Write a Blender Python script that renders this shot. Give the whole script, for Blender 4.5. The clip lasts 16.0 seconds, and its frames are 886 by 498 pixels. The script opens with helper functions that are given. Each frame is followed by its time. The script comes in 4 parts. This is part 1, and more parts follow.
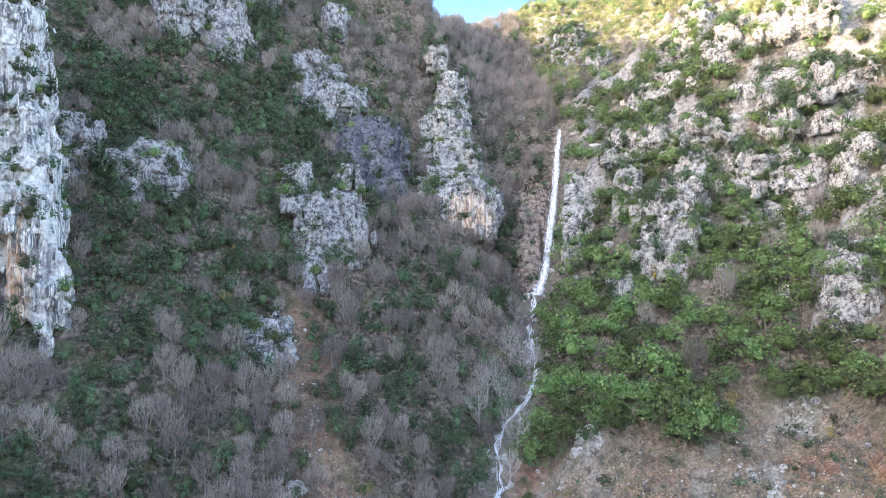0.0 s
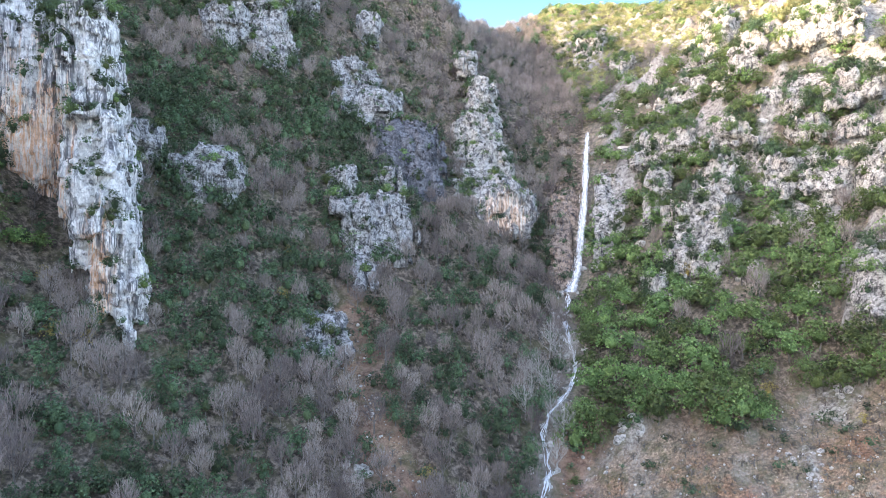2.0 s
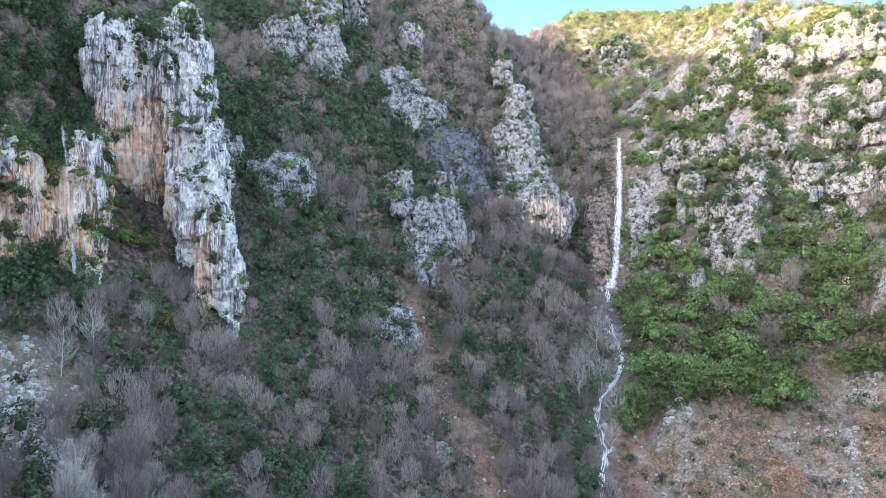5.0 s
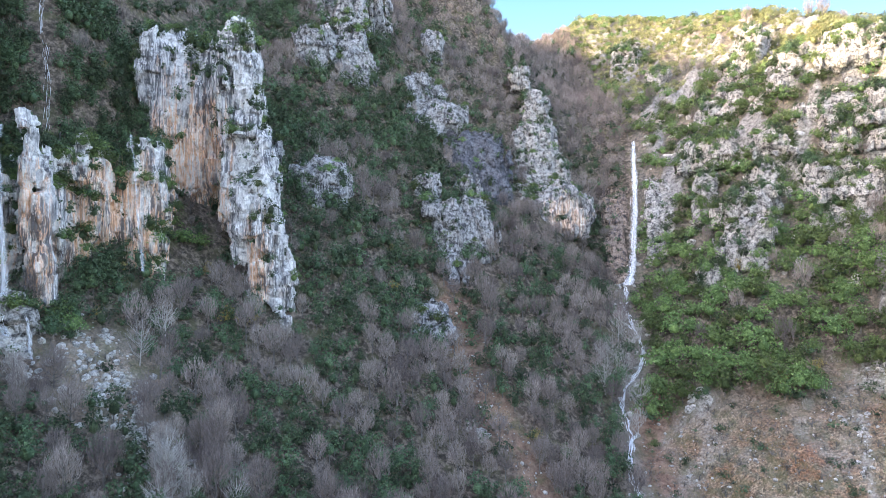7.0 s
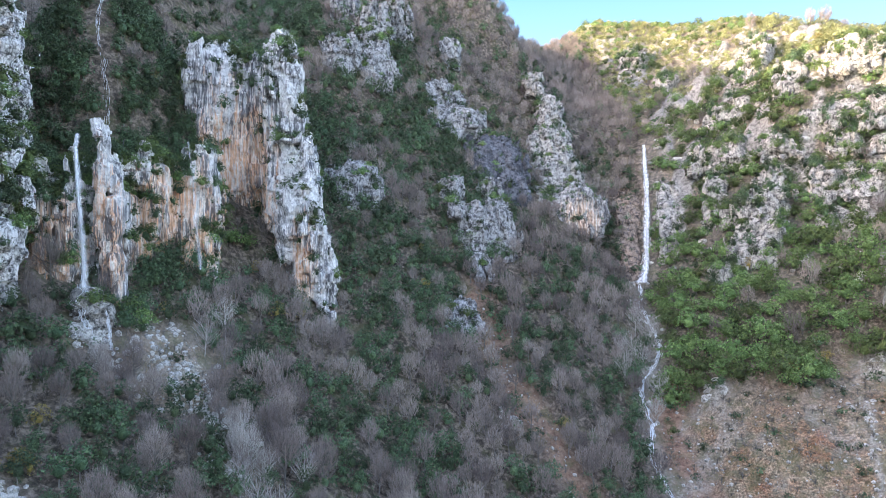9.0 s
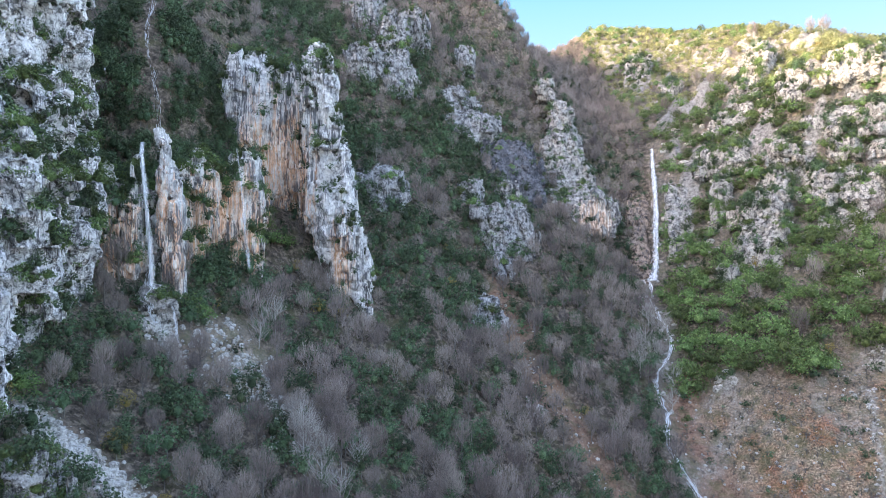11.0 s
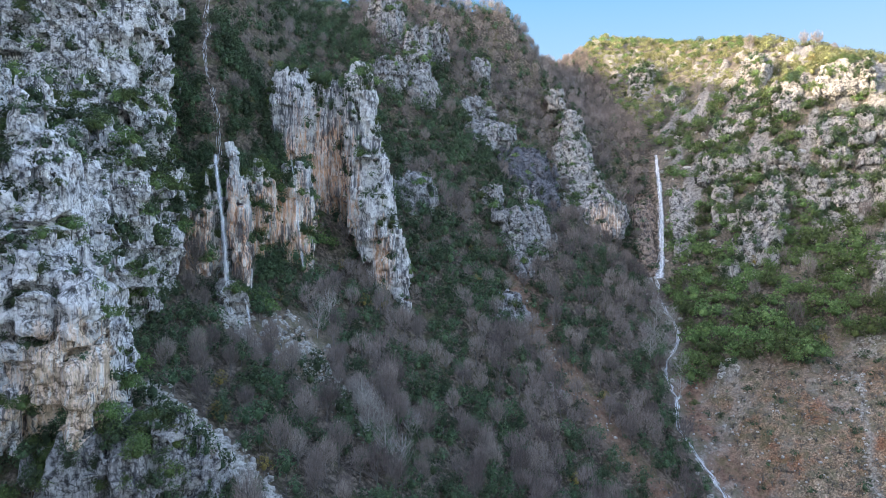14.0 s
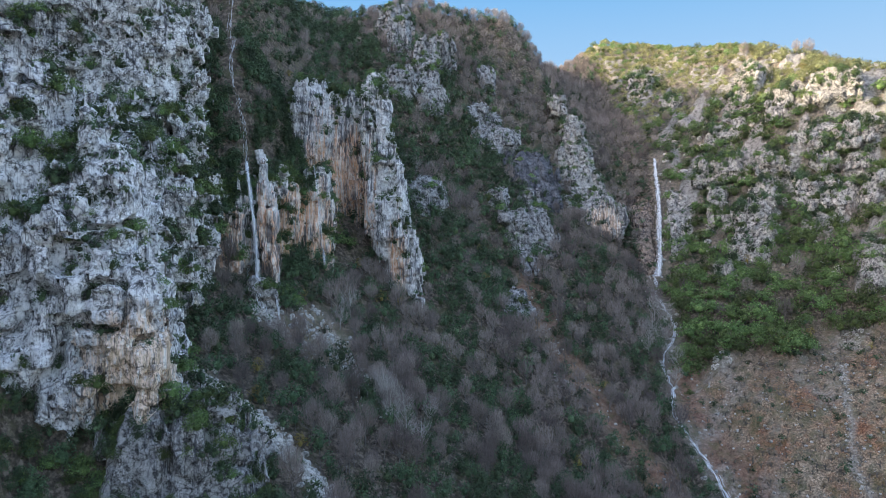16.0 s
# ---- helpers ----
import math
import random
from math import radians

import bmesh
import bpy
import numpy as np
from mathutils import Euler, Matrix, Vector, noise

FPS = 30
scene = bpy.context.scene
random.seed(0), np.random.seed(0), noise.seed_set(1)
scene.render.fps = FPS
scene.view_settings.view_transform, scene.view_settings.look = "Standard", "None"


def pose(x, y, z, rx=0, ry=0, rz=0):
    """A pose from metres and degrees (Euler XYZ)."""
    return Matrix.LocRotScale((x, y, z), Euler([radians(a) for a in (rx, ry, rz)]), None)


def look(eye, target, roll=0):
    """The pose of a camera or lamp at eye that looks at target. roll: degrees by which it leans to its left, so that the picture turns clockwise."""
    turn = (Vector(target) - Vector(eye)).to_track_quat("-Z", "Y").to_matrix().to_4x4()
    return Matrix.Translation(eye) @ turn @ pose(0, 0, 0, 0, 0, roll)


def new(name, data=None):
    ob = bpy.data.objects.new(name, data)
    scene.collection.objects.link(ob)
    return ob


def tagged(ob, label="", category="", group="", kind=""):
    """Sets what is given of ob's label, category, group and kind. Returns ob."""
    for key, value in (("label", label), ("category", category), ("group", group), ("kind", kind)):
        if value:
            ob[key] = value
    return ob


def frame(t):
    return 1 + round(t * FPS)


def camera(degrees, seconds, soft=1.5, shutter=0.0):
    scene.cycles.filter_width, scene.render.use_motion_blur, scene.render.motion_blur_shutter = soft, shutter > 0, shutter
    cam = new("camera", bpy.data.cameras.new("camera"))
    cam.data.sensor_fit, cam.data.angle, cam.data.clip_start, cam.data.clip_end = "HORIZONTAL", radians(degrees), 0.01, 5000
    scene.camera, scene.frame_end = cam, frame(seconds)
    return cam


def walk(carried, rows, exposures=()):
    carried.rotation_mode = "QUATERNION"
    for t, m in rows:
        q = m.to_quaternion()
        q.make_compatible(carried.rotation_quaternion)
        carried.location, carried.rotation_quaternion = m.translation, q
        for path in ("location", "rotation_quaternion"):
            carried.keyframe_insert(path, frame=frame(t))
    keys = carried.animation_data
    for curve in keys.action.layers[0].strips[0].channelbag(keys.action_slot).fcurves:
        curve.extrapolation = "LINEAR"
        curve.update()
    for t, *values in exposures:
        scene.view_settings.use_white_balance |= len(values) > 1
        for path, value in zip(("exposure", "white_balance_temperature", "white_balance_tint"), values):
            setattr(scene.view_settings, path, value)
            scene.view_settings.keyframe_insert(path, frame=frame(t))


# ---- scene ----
cam = camera(68.0, 16.0, soft=0.6)
PATH = [
    (0, (-0.00, 0.00, 60.00), (0.00, 99.99, 61.22), -0.30),
    (1, (-4.31, -3.61, 59.83), (-4.76, 96.38, 61.04), -0.34),
    (2, (-8.99, -7.53, 59.79), (-9.73, 92.46, 60.97), -0.37),
    (3, (-13.74, -11.73, 59.80), (-14.61, 88.26, 60.92), -0.40),
    (4, (-18.40, -16.14, 59.81), (-19.28, 83.85, 60.88), -0.42),
    (5, (-22.96, -20.68, 59.81), (-23.72, 79.31, 60.81), -0.44),
    (6, (-27.43, -25.30, 59.79), (-27.98, 74.70, 60.73), -0.47),
    (7, (-31.85, -29.96, 59.76), (-32.12, 70.03, 60.65), -0.51),
    (8, (-36.25, -34.67, 59.73), (-36.18, 65.33, 60.58), -0.55),
    (9, (-40.64, -39.43, 59.71), (-40.19, 60.56, 60.53), -0.59),
    (10, (-44.95, -44.30, 59.68), (-44.12, 55.70, 60.49), -0.64),
    (11, (-49.10, -49.32, 59.64), (-47.88, 50.67, 60.47), -0.69),
    (12, (-52.94, -54.57, 59.57), (-51.39, 45.41, 60.44), -0.73),
    (13, (-56.32, -60.09, 59.45), (-54.49, 39.89, 60.38), -0.76),
    (14, (-59.09, -65.90, 59.29), (-57.08, 34.08, 60.30), -0.78),
    (15, (-61.13, -71.94, 59.09), (-59.08, 28.03, 60.17), -0.81),
    (16, (-62.45, -78.10, 58.92), (-60.49, 21.88, 60.00), -0.84),
]
walk(cam, [(t, look(eye, target, roll)) for t, eye, target, roll in PATH],
     exposures=[(0, 3.38, 6700, 18), (4, 3.28, 6750, 19), (9, 3.2, 6650, 19), (13, 2.84, 6600, 18), (16, 2.36, 6450, 16)])

# ---- daylight: the valley lies in the shade of the mountain, sun on the far ridge only ----
SUN_AZ, SUN_EL = 255.0, 15.0          # compass bearing from +y, elevation
world = bpy.data.worlds.new("sky")
scene.world = world
world.use_nodes = True
wn = world.node_tree.nodes
sky = wn.new("ShaderNodeTexSky")
sky.sky_type, sky.sun_disc = "NISHITA", False
sky.sun_elevation, sky.sun_rotation = radians(SUN_EL), radians(SUN_AZ)
sky.altitude, sky.air_density, sky.dust_density = 600, 1.0, 4.0
wn["Background"].inputs["Strength"].default_value = 0.15
world.node_tree.links.new(sky.outputs[0], wn["Background"].inputs["Color"])
sun = new("sun", bpy.data.lights.new("sun", "SUN"))
sun.data.energy, sun.data.angle, sun.data.color = 1.3, radians(0.5), (1.0, 0.85, 0.55)
sun_way = Vector((math.sin(radians(SUN_AZ)) * math.cos(radians(SUN_EL)), math.cos(radians(SUN_AZ)) * math.cos(radians(SUN_EL)), math.sin(radians(SUN_EL))))
sun.matrix_world = look(sun_way * 400, (0, 0, 0))


def sky_backdrop():
    """Clear winter sky far behind the ridge, paler towards the horizon."""
    m = bpy.data.materials.new("clear_sky")
    m.use_nodes = True
    n, l = m.node_tree.nodes, m.node_tree.links
    n.clear()
    c, sep, mr = n.new("ShaderNodeTexCoord"), n.new("ShaderNodeSeparateXYZ"), n.new("ShaderNodeMapRange")
    r, e, o = n.new("ShaderNodeValToRGB"), n.new("ShaderNodeEmission"), n.new("ShaderNodeOutputMaterial")
    mr.inputs["From Max"].default_value = 1100.0
    r.color_ramp.elements[0].color, r.color_ramp.elements[1].color = (0.72, 0.88, 0.96, 1), (0.22, 0.52, 0.86, 1)
    e.inputs["Strength"].default_value = 0.2
    l.new(c.outputs["Object"], sep.inputs[0]), l.new(sep.outputs["Z"], mr.inputs["Value"]), l.new(mr.outputs[0], r.inputs[0])
    l.new(r.outputs[0], e.inputs["Color"]), l.new(e.outputs[0], o.inputs["Surface"])
    v, f = [], []
    for k in range(25):
        w = radians(-60 + 5 * k)
        v += [(2600 * math.sin(w), 2600 * math.cos(w), -200), (2600 * math.sin(w), 2600 * math.cos(w), 1400)]
    f = [(2 * k, 2 * k + 2, 2 * k + 3, 2 * k + 1) for k in range(24)]
    me = bpy.data.meshes.new("backdrop")
    me.from_pydata(v, [], f)
    me.materials.append(m)
    tagged(new("backdrop", me), "clear pale blue winter sky", "sky", kind="structure")


sky_backdrop()


# ---- materials ----
def material(name, rough=0.9):
    m = bpy.data.materials.new(name)
    m.use_nodes = True
    b = m.node_tree.nodes["Principled BSDF"]
    b.inputs["Roughness"].default_value = rough
    b.inputs["Specular IOR Level"].default_value = 0.2
    return m, m.node_tree.nodes, m.node_tree.links, b


def noise_tex(n, l, scale, detail=6, rough=0.6, stretch=None, kind="Object"):
    c = n.new("ShaderNodeTexCoord")
    t = n.new("ShaderNodeTexNoise")
    t.inputs["Scale"].default_value, t.inputs["Detail"].default_value, t.inputs["Roughness"].default_value = scale, detail, rough
    if stretch:
        mp = n.new("ShaderNodeMapping")
        mp.inputs["Scale"].default_value = stretch
        l.new(c.outputs[kind], mp.inputs[0]), l.new(mp.outputs[0], t.inputs["Vector"])
    else:
        l.new(c.outputs[kind], t.inputs["Vector"])
    return t.outputs["Fac"]


def ramp(n, l, fac, stops):
    r = n.new("ShaderNodeValToRGB")
    e = r.color_ramp.elements
    while len(e) < len(stops):
        e.new(0.5)
    for k, (at, col) in zip(e, stops):
        k.position, k.color = at, (*col, 1)
    l.new(fac, r.inputs[0])
    return r.outputs[0]


def mix(n, l, fac, a, b, mode="MIX"):
    x = n.new("ShaderNodeMix")
    x.data_type, x.blend_type = "RGBA", mode
    for v, k in ((fac, 0), (a, 6), (b, 7)):
        if isinstance(v, (int, float)):
            x.inputs[k].default_value = v
        elif isinstance(v, tuple):
            x.inputs[k].default_value = (*v, 1)
        else:
            l.new(v, x.inputs[k])
    return x.outputs[2]


def bump(n, l, b, fac, strength, dist):
    k = n.new("ShaderNodeBump")
    k.inputs["Strength"].default_value, k.inputs["Distance"].default_value = strength, dist
    l.new(fac, k.inputs["Height"]), l.new(k.outputs[0], b.inputs["Normal"])


def rock_material(name, light, mid, dark, streak, stains=(), stain_col=(0.5, 0.27, 0.15), pit=3.5, cracks=0.9, pit_shade=0.8, grain=0.8, pale=0.0):
    """Weathered limestone: mottled grey, its darks part lichen, part painted shade of hollows, dark and pale streaks
    running down, ochre stain (x, y, z, reach, height) where water seeps.
    """
    m, n, l, b = material(name, 0.92)
    # dark end of the mottle: lichen grey plus hollow shade put into the colour
    mottle = ramp(n, l, noise_tex(n, l, grain, 9, 0.75), [(0.39 - pale, dark), (0.445 - pale, mid), (0.49 - pale, light), (0.57 - pale, tuple(min(0.86, v * 1.25) for v in light))])
    run = ramp(n, l, noise_tex(n, l, 1.7, 6, 0.7, (1, 1, 0.05)), [(0.62 - 0.15 * streak, (0.0,) * 3), (0.655 - 0.15 * streak, (1.0,) * 3)])
    thin = ramp(n, l, noise_tex(n, l, 3.6, 5, 0.7, (1, 1, 0.05)), [(0.61 - 0.12 * streak, (0.0,) * 3), (0.635 - 0.12 * streak, (0.6,) * 3)])
    run = mix(n, l, 1.0, run, thin, "LIGHTEN")
    patch = ramp(n, l, noise_tex(n, l, 0.2, 5, 0.65, (1, 1, 0.5)), [(0.42, (0.1,) * 3), (0.54, (1.0,) * 3)])
    col = mottle
    for x, y, z, reach, high in stains:
        c = n.new("ShaderNodeTexCoord")
        mp = n.new("ShaderNodeMapping")
        mp.inputs["Location"].default_value = (-x / reach, -y / reach, -z / high)
        mp.inputs["Scale"].default_value = (1 / reach, 1 / reach, 1 / high)
        d = n.new("ShaderNodeVectorMath")
        d.operation = "LENGTH"
        l.new(c.outputs["Object"], mp.inputs[0]), l.new(mp.outputs[0], d.inputs[0])
        edge = n.new("ShaderNodeMath")
        edge.operation = "ADD"
        l.new(d.outputs["Value"], edge.inputs[0])
        wide = n.new("ShaderNodeMath")
        wide.operation = "MULTIPLY"
        wide.inputs[1].default_value = 2.6
        l.new(noise_tex(n, l, 0.5, 8, 0.7, (1, 1, 0.16)), wide.inputs[0])
        l.new(wide.outputs[0], edge.inputs[1])
        k = n.new("ShaderNodeMapRange")
        k.inputs["From Min"].default_value, k.inputs["From Max"].default_value = 1.95, 2.3
        k.inputs["To Min"].default_value, k.inputs["To Max"].default_value = 0.9, 0.0
        l.new(edge.outputs[0], k.inputs["Value"])
        shade = ramp(n, l, noise_tex(n, l, 1.3, 7, 0.7, (1, 1, 0.09)), [(0.36, tuple(v * 0.55 for v in stain_col)), (0.45, stain_col), (0.53, (0.83, 0.62, 0.47)), (0.61, (0.85, 0.78, 0.69))])
        col = mix(n, l, k.outputs[0], col, shade)
    if len(stains) > 2:
        lime = ramp(n, l, noise_tex(n, l, 2.4, 6, 0.7, (1, 1, 0.045)), [(0.55, (0.0,) * 3), (0.59, (0.6,) * 3)])
        col = mix(n, l, lime, col, (0.74, 0.71, 0.66))
    col = mix(n, l, mix(n, l, patch, (0.0,) * 3, run), col, mix(n, l, 0.85, col, (0.07, 0.073, 0.085)))
    # shade inside small pits, painted as dark flecks over part of the face
    fleck = ramp(n, l, noise_tex(n, l, pit, 6, 0.75), [(0.39, (0.1,) * 3), (0.45, (1.0,) * 3)])
    pit_mask = ramp(n, l, noise_tex(n, l, 0.3, 5, 0.65), [(0.44, (pit_shade,) * 3), (0.56, (0.15 * pit_shade,) * 3)])
    col = mix(n, l, pit_mask, col, fleck, "MULTIPLY")
    grit = ramp(n, l, noise_tex(n, l, grain * 4, 8, 0.8), [(0.4, (0.3,) * 3), (0.48, (0.9,) * 3), (0.58, (1.25,) * 3)])
    col = mix(n, l, pit_mask, col, grit, "MULTIPLY")
    # open joints between the blocks, wandering and stretched upwards
    c, warp, vor = n.new("ShaderNodeTexCoord"), n.new("ShaderNodeVectorMath"), n.new("ShaderNodeTexVoronoi")
    mp = n.new("ShaderNodeMapping")
    mp.inputs["Scale"].default_value = (1, 1, 0.55)
    warp.operation = "MULTIPLY_ADD"
    warp.inputs[1].default_value = (2.6, 2.6, 2.6)
    wob = n.new("ShaderNodeTexNoise")
    wob.inputs["Scale"].default_value, wob.inputs["Detail"].default_value = 0.7, 5
    l.new(c.outputs["Object"], wob.inputs["Vector"]), l.new(wob.outputs["Color"], warp.inputs[0]), l.new(c.outputs["Object"], warp.inputs[2])
    l.new(warp.outputs[0], mp.inputs[0]), l.new(mp.outputs[0], vor.inputs["Vector"])
    vor.feature = "DISTANCE_TO_EDGE"
    vor.inputs["Scale"].default_value = 0.42
    joint = ramp(n, l, vor.outputs["Distance"], [(0.0, (0.1,) * 3), (0.03, (0.5,) * 3), (0.07, (1.0,) * 3)])
    holes = ramp(n, l, noise_tex(n, l, 0.5, 3, 0.5), [(0.42, (0.0,) * 3), (0.56, (1.0,) * 3)])
    l.new(mix(n, l, holes, col, mix(n, l, cracks, col, joint, "MULTIPLY")), b.inputs["Base Color"])
    bump(n, l, b, noise_tex(n, l, 1.5, 10, 0.75), 1.0, 0.4)
    return m


LIMESTONE = rock_material("limestone", (0.33, 0.323, 0.312), (0.175, 0.171, 0.166), (0.07, 0.069, 0.067), 0.5)
WARM_LIMESTONE = rock_material("warm_limestone", (0.36, 0.343, 0.315), (0.22, 0.208, 0.19), (0.08, 0.076, 0.07), 0.35)
STAINED = rock_material("stained_limestone", (0.62, 0.608, 0.588), (0.42, 0.413, 0.4), (0.15, 0.15, 0.155), 0.85,
                        [(-90, 123.5, 76, 17, 26), (-71.5, 110, 58, 3.5, 12), (-98, 101, 62, 13, 22), (-101, 79, 62, 5, 18), (-112, 75, 58, 11, 17)],
                        (0.8, 0.43, 0.23), 2.2, 0.3, 0.25, 0.5, 0.02)
SCARRED = rock_material("scarred_limestone", (0.38, 0.365, 0.345), (0.24, 0.229, 0.217), (0.1, 0.096, 0.092), 0.65, [(7, 184, 71, 7, 9)], (0.55, 0.36, 0.25))
UPPER_ROCK = rock_material("upper_limestone", (0.6, 0.593, 0.58), (0.3, 0.297, 0.29), (0.07, 0.07, 0.07), 0.5, pit=2.6, cracks=0.8, pit_shade=0.95, grain=0.75)
NEAR_ROCK = rock_material("near_limestone", (0.62, 0.613, 0.602), (0.35, 0.346, 0.338), (0.12, 0.12, 0.12), 0.45, [(-107, 22, 41, 9, 12)], (0.66, 0.48, 0.31), 2.2, 0.8, 0.8, 0.6, 0.015)
WET_BROWN = rock_material("wet_brown_rock", (0.3, 0.23, 0.18), (0.19, 0.14, 0.11), (0.1, 0.075, 0.06), 0.5)
DARK_SLAB = rock_material("dark_wet_limestone", (0.15, 0.15, 0.16), (0.085, 0.085, 0.092), (0.045, 0.045, 0.05), 0.9)


def ground_material():
    m, n, l, b = material("hillside_soil", 0.95)
    litter = ramp(n, l, noise_tex(n, l, 0.9, 8, 0.75), [(0.38, (0.035, 0.03, 0.023)), (0.5, (0.11, 0.088, 0.068)), (0.6, (0.27, 0.215, 0.17))])
    earth = ramp(n, l, noise_tex(n, l, 0.09, 6, 0.7), [(0.36, (0.26, 0.125, 0.068)), (0.45, (0.29, 0.18, 0.11)), (0.54, (0.31, 0.225, 0.15)), (0.64, (0.4, 0.315, 0.225))])
    scrubby = ramp(n, l, noise_tex(n, l, 0.3, 7, 0.75), [(0.48, (0.0,) * 3), (0.58, (0.8,) * 3)])
    earth = mix(n, l, scrubby, earth, (0.17, 0.155, 0.11))
    grain = ramp(n, l, noise_tex(n, l, 2.2, 9, 0.8), [(0.38, (0.25,) * 3), (0.5, (0.85,) * 3), (0.6, (1.9,) * 3)])
    soil = mix(n, l, 1.0, earth, grain, "MULTIPLY")
    at = n.new("ShaderNodeAttribute")
    at.attribute_name = "bare"
    col = mix(n, l, at.outputs["Fac"], litter, soil)
    ru = n.new("ShaderNodeAttribute")
    ru.attribute_name = "rust"
    fern = ramp(n, l, noise_tex(n, l, 0.7, 8, 0.75), [(0.38, (0.07, 0.04, 0.03)), (0.48, (0.21, 0.115, 0.08)), (0.6, (0.34, 0.21, 0.15))])
    col = mix(n, l, ru.outputs["Fac"], col, fern)
    st = n.new("ShaderNodeAttribute")
    st.attribute_name = "stony"
    gravel = ramp(n, l, noise_tex(n, l, 1.6, 9, 0.8), [(0.37, (0.07, 0.065, 0.055)), (0.47, (0.25, 0.235, 0.2)), (0.58, (0.48, 0.455, 0.4))])
    col = mix(n, l, st.outputs["Fac"], col, gravel)
    green = ramp(n, l, noise_tex(n, l, 0.22, 6, 0.7), [(0.5, (0.0,) * 3), (0.62, (1.0,) * 3)])
    col = mix(n, l, mix(n, l, 0.55, (0.0,) * 3, green), col, (0.1, 0.105, 0.045))
    rb = n.new("ShaderNodeAttribute")
    rb.attribute_name = "rib"
    stone = ramp(n, l, noise_tex(n, l, 0.8, 10, 0.78), [(0.38, (0.07, 0.067, 0.062)), (0.45, (0.19, 0.181, 0.167)), (0.53, (0.29, 0.278, 0.259)), (0.62, (0.39, 0.378, 0.354))])
    cut = ramp(n, l, noise_tex(n, l, 2.6, 7, 0.75, (1, 1, 0.4)), [(0.4, (0.25,) * 3), (0.47, (1.0,) * 3)])
    col = mix(n, l, rb.outputs["Fac"], col, mix(n, l, 0.75, stone, cut, "MULTIPLY"))
    l.new(col, b.inputs["Base Color"])
    bump(n, l, b, noise_tex(n, l, 1.1, 9, 0.75), 1.0, 0.5)
    return m


def leaf_material(name, a, c, spread=0.12, fine=0.0):
    """Leaves or twigs whose colour varies from clump to clump and from plant to plant; fine: leaf-sized mottling and relief."""
    m, n, l, b = material(name, 0.6)
    g = n.new("ShaderNodeNewGeometry")
    o = n.new("ShaderNodeObjectInfo")
    col = ramp(n, l, g.outputs["Random Per Island"], [(0.0, tuple(v * 0.75 for v in a)), (0.45, a), (1.0, tuple(0.3 * u + 0.7 * v for u, v in zip(a, c)))])
    if fine:
        leafy = noise_tex(n, l, 3.4, 6, 0.8)
        col = mix(n, l, fine, col, ramp(n, l, leafy, [(0.36, (0.4,) * 3), (0.5, (1.0,) * 3), (0.64, (1.9,) * 3)]), "MULTIPLY")
        bump(n, l, b, leafy, 1.0, 0.25)
    hsv = n.new("ShaderNodeHueSaturation")
    l.new(col, hsv.inputs["Color"])
    own, both, part_of = n.new("ShaderNodeAttribute"), n.new("ShaderNodeMath"), n.new("ShaderNodeMath")
    own.attribute_name, both.operation, part_of.operation = "plant", "ADD", "FRACT"
    l.new(own.outputs["Fac"], both.inputs[0]), l.new(o.outputs["Random"], both.inputs[1]), l.new(both.outputs[0], part_of.inputs[0])
    for key, base, span in (("Value", 1 - spread * 2, spread * 4), ("Hue", 0.5 - spread * 0.06, spread * 0.16)):
        k = n.new("ShaderNodeMath")
        k.operation = "MULTIPLY_ADD"
        k.inputs[1].default_value, k.inputs[2].default_value = span, base
        l.new(part_of.outputs[0], k.inputs[0])
        l.new(k.outputs[0], hsv.inputs[key])
    l.new(hsv.outputs[0], b.inputs["Base Color"])
    return m


EVERGREEN = leaf_material("evergreen_leaves", (0.102, 0.152, 0.052), (0.215, 0.28, 0.092), 0.24, 0.7)
DARK_GREEN = leaf_material("ivy_green_leaves", (0.058, 0.093, 0.048), (0.125, 0.172, 0.082), 0.22, 0.7)
YELLOW_LEAF = leaf_material("yellowing_leaves", (0.26, 0.2, 0.06), (0.4, 0.34, 0.12), 0.12, 0.6)
# ridge shrubs: the pale yellow of low sun is put into the leaf colour
SUNLIT_OLIVE = leaf_material("sunlit_olive_leaves", (0.19, 0.2, 0.085), (0.33, 0.33, 0.16), 0.16, 0.7)
TWIG = leaf_material("bare_twigs", (0.215, 0.176, 0.158), (0.36, 0.302, 0.275), 0.2)
PALE_TWIG = leaf_material("pale_twigs", (0.36, 0.33, 0.3), (0.52, 0.5, 0.46))
DRY = leaf_material("dry_scrub", (0.19, 0.15, 0.1), (0.36, 0.3, 0.2))


def bark_material(name, a, c):
    m, n, l, b = material(name, 0.9)
    l.new(ramp(n, l, noise_tex(n, l, 4, 5, 0.7, (1, 1, 0.3)), [(0.35, a), (0.65, c)]), b.inputs["Base Color"])
    return m


BARK = bark_material("grey_bark", (0.09, 0.08, 0.07), (0.22, 0.2, 0.18))
PALE_BARK = bark_material("pale_bark", (0.3, 0.28, 0.25), (0.5, 0.48, 0.44))


def water_material():
    m, n, l, b = material("falling_water", 0.35)
    l.new(ramp(n, l, noise_tex(n, l, 2.5, 6, 0.7, (1, 1, 0.12)), [(0.3, (0.6, 0.63, 0.66)), (0.6, (0.88, 0.9, 0.92))]), b.inputs["Base Color"])
    b.inputs["Specular IOR Level"].default_value = 0.5
    return m


WATER = water_material()


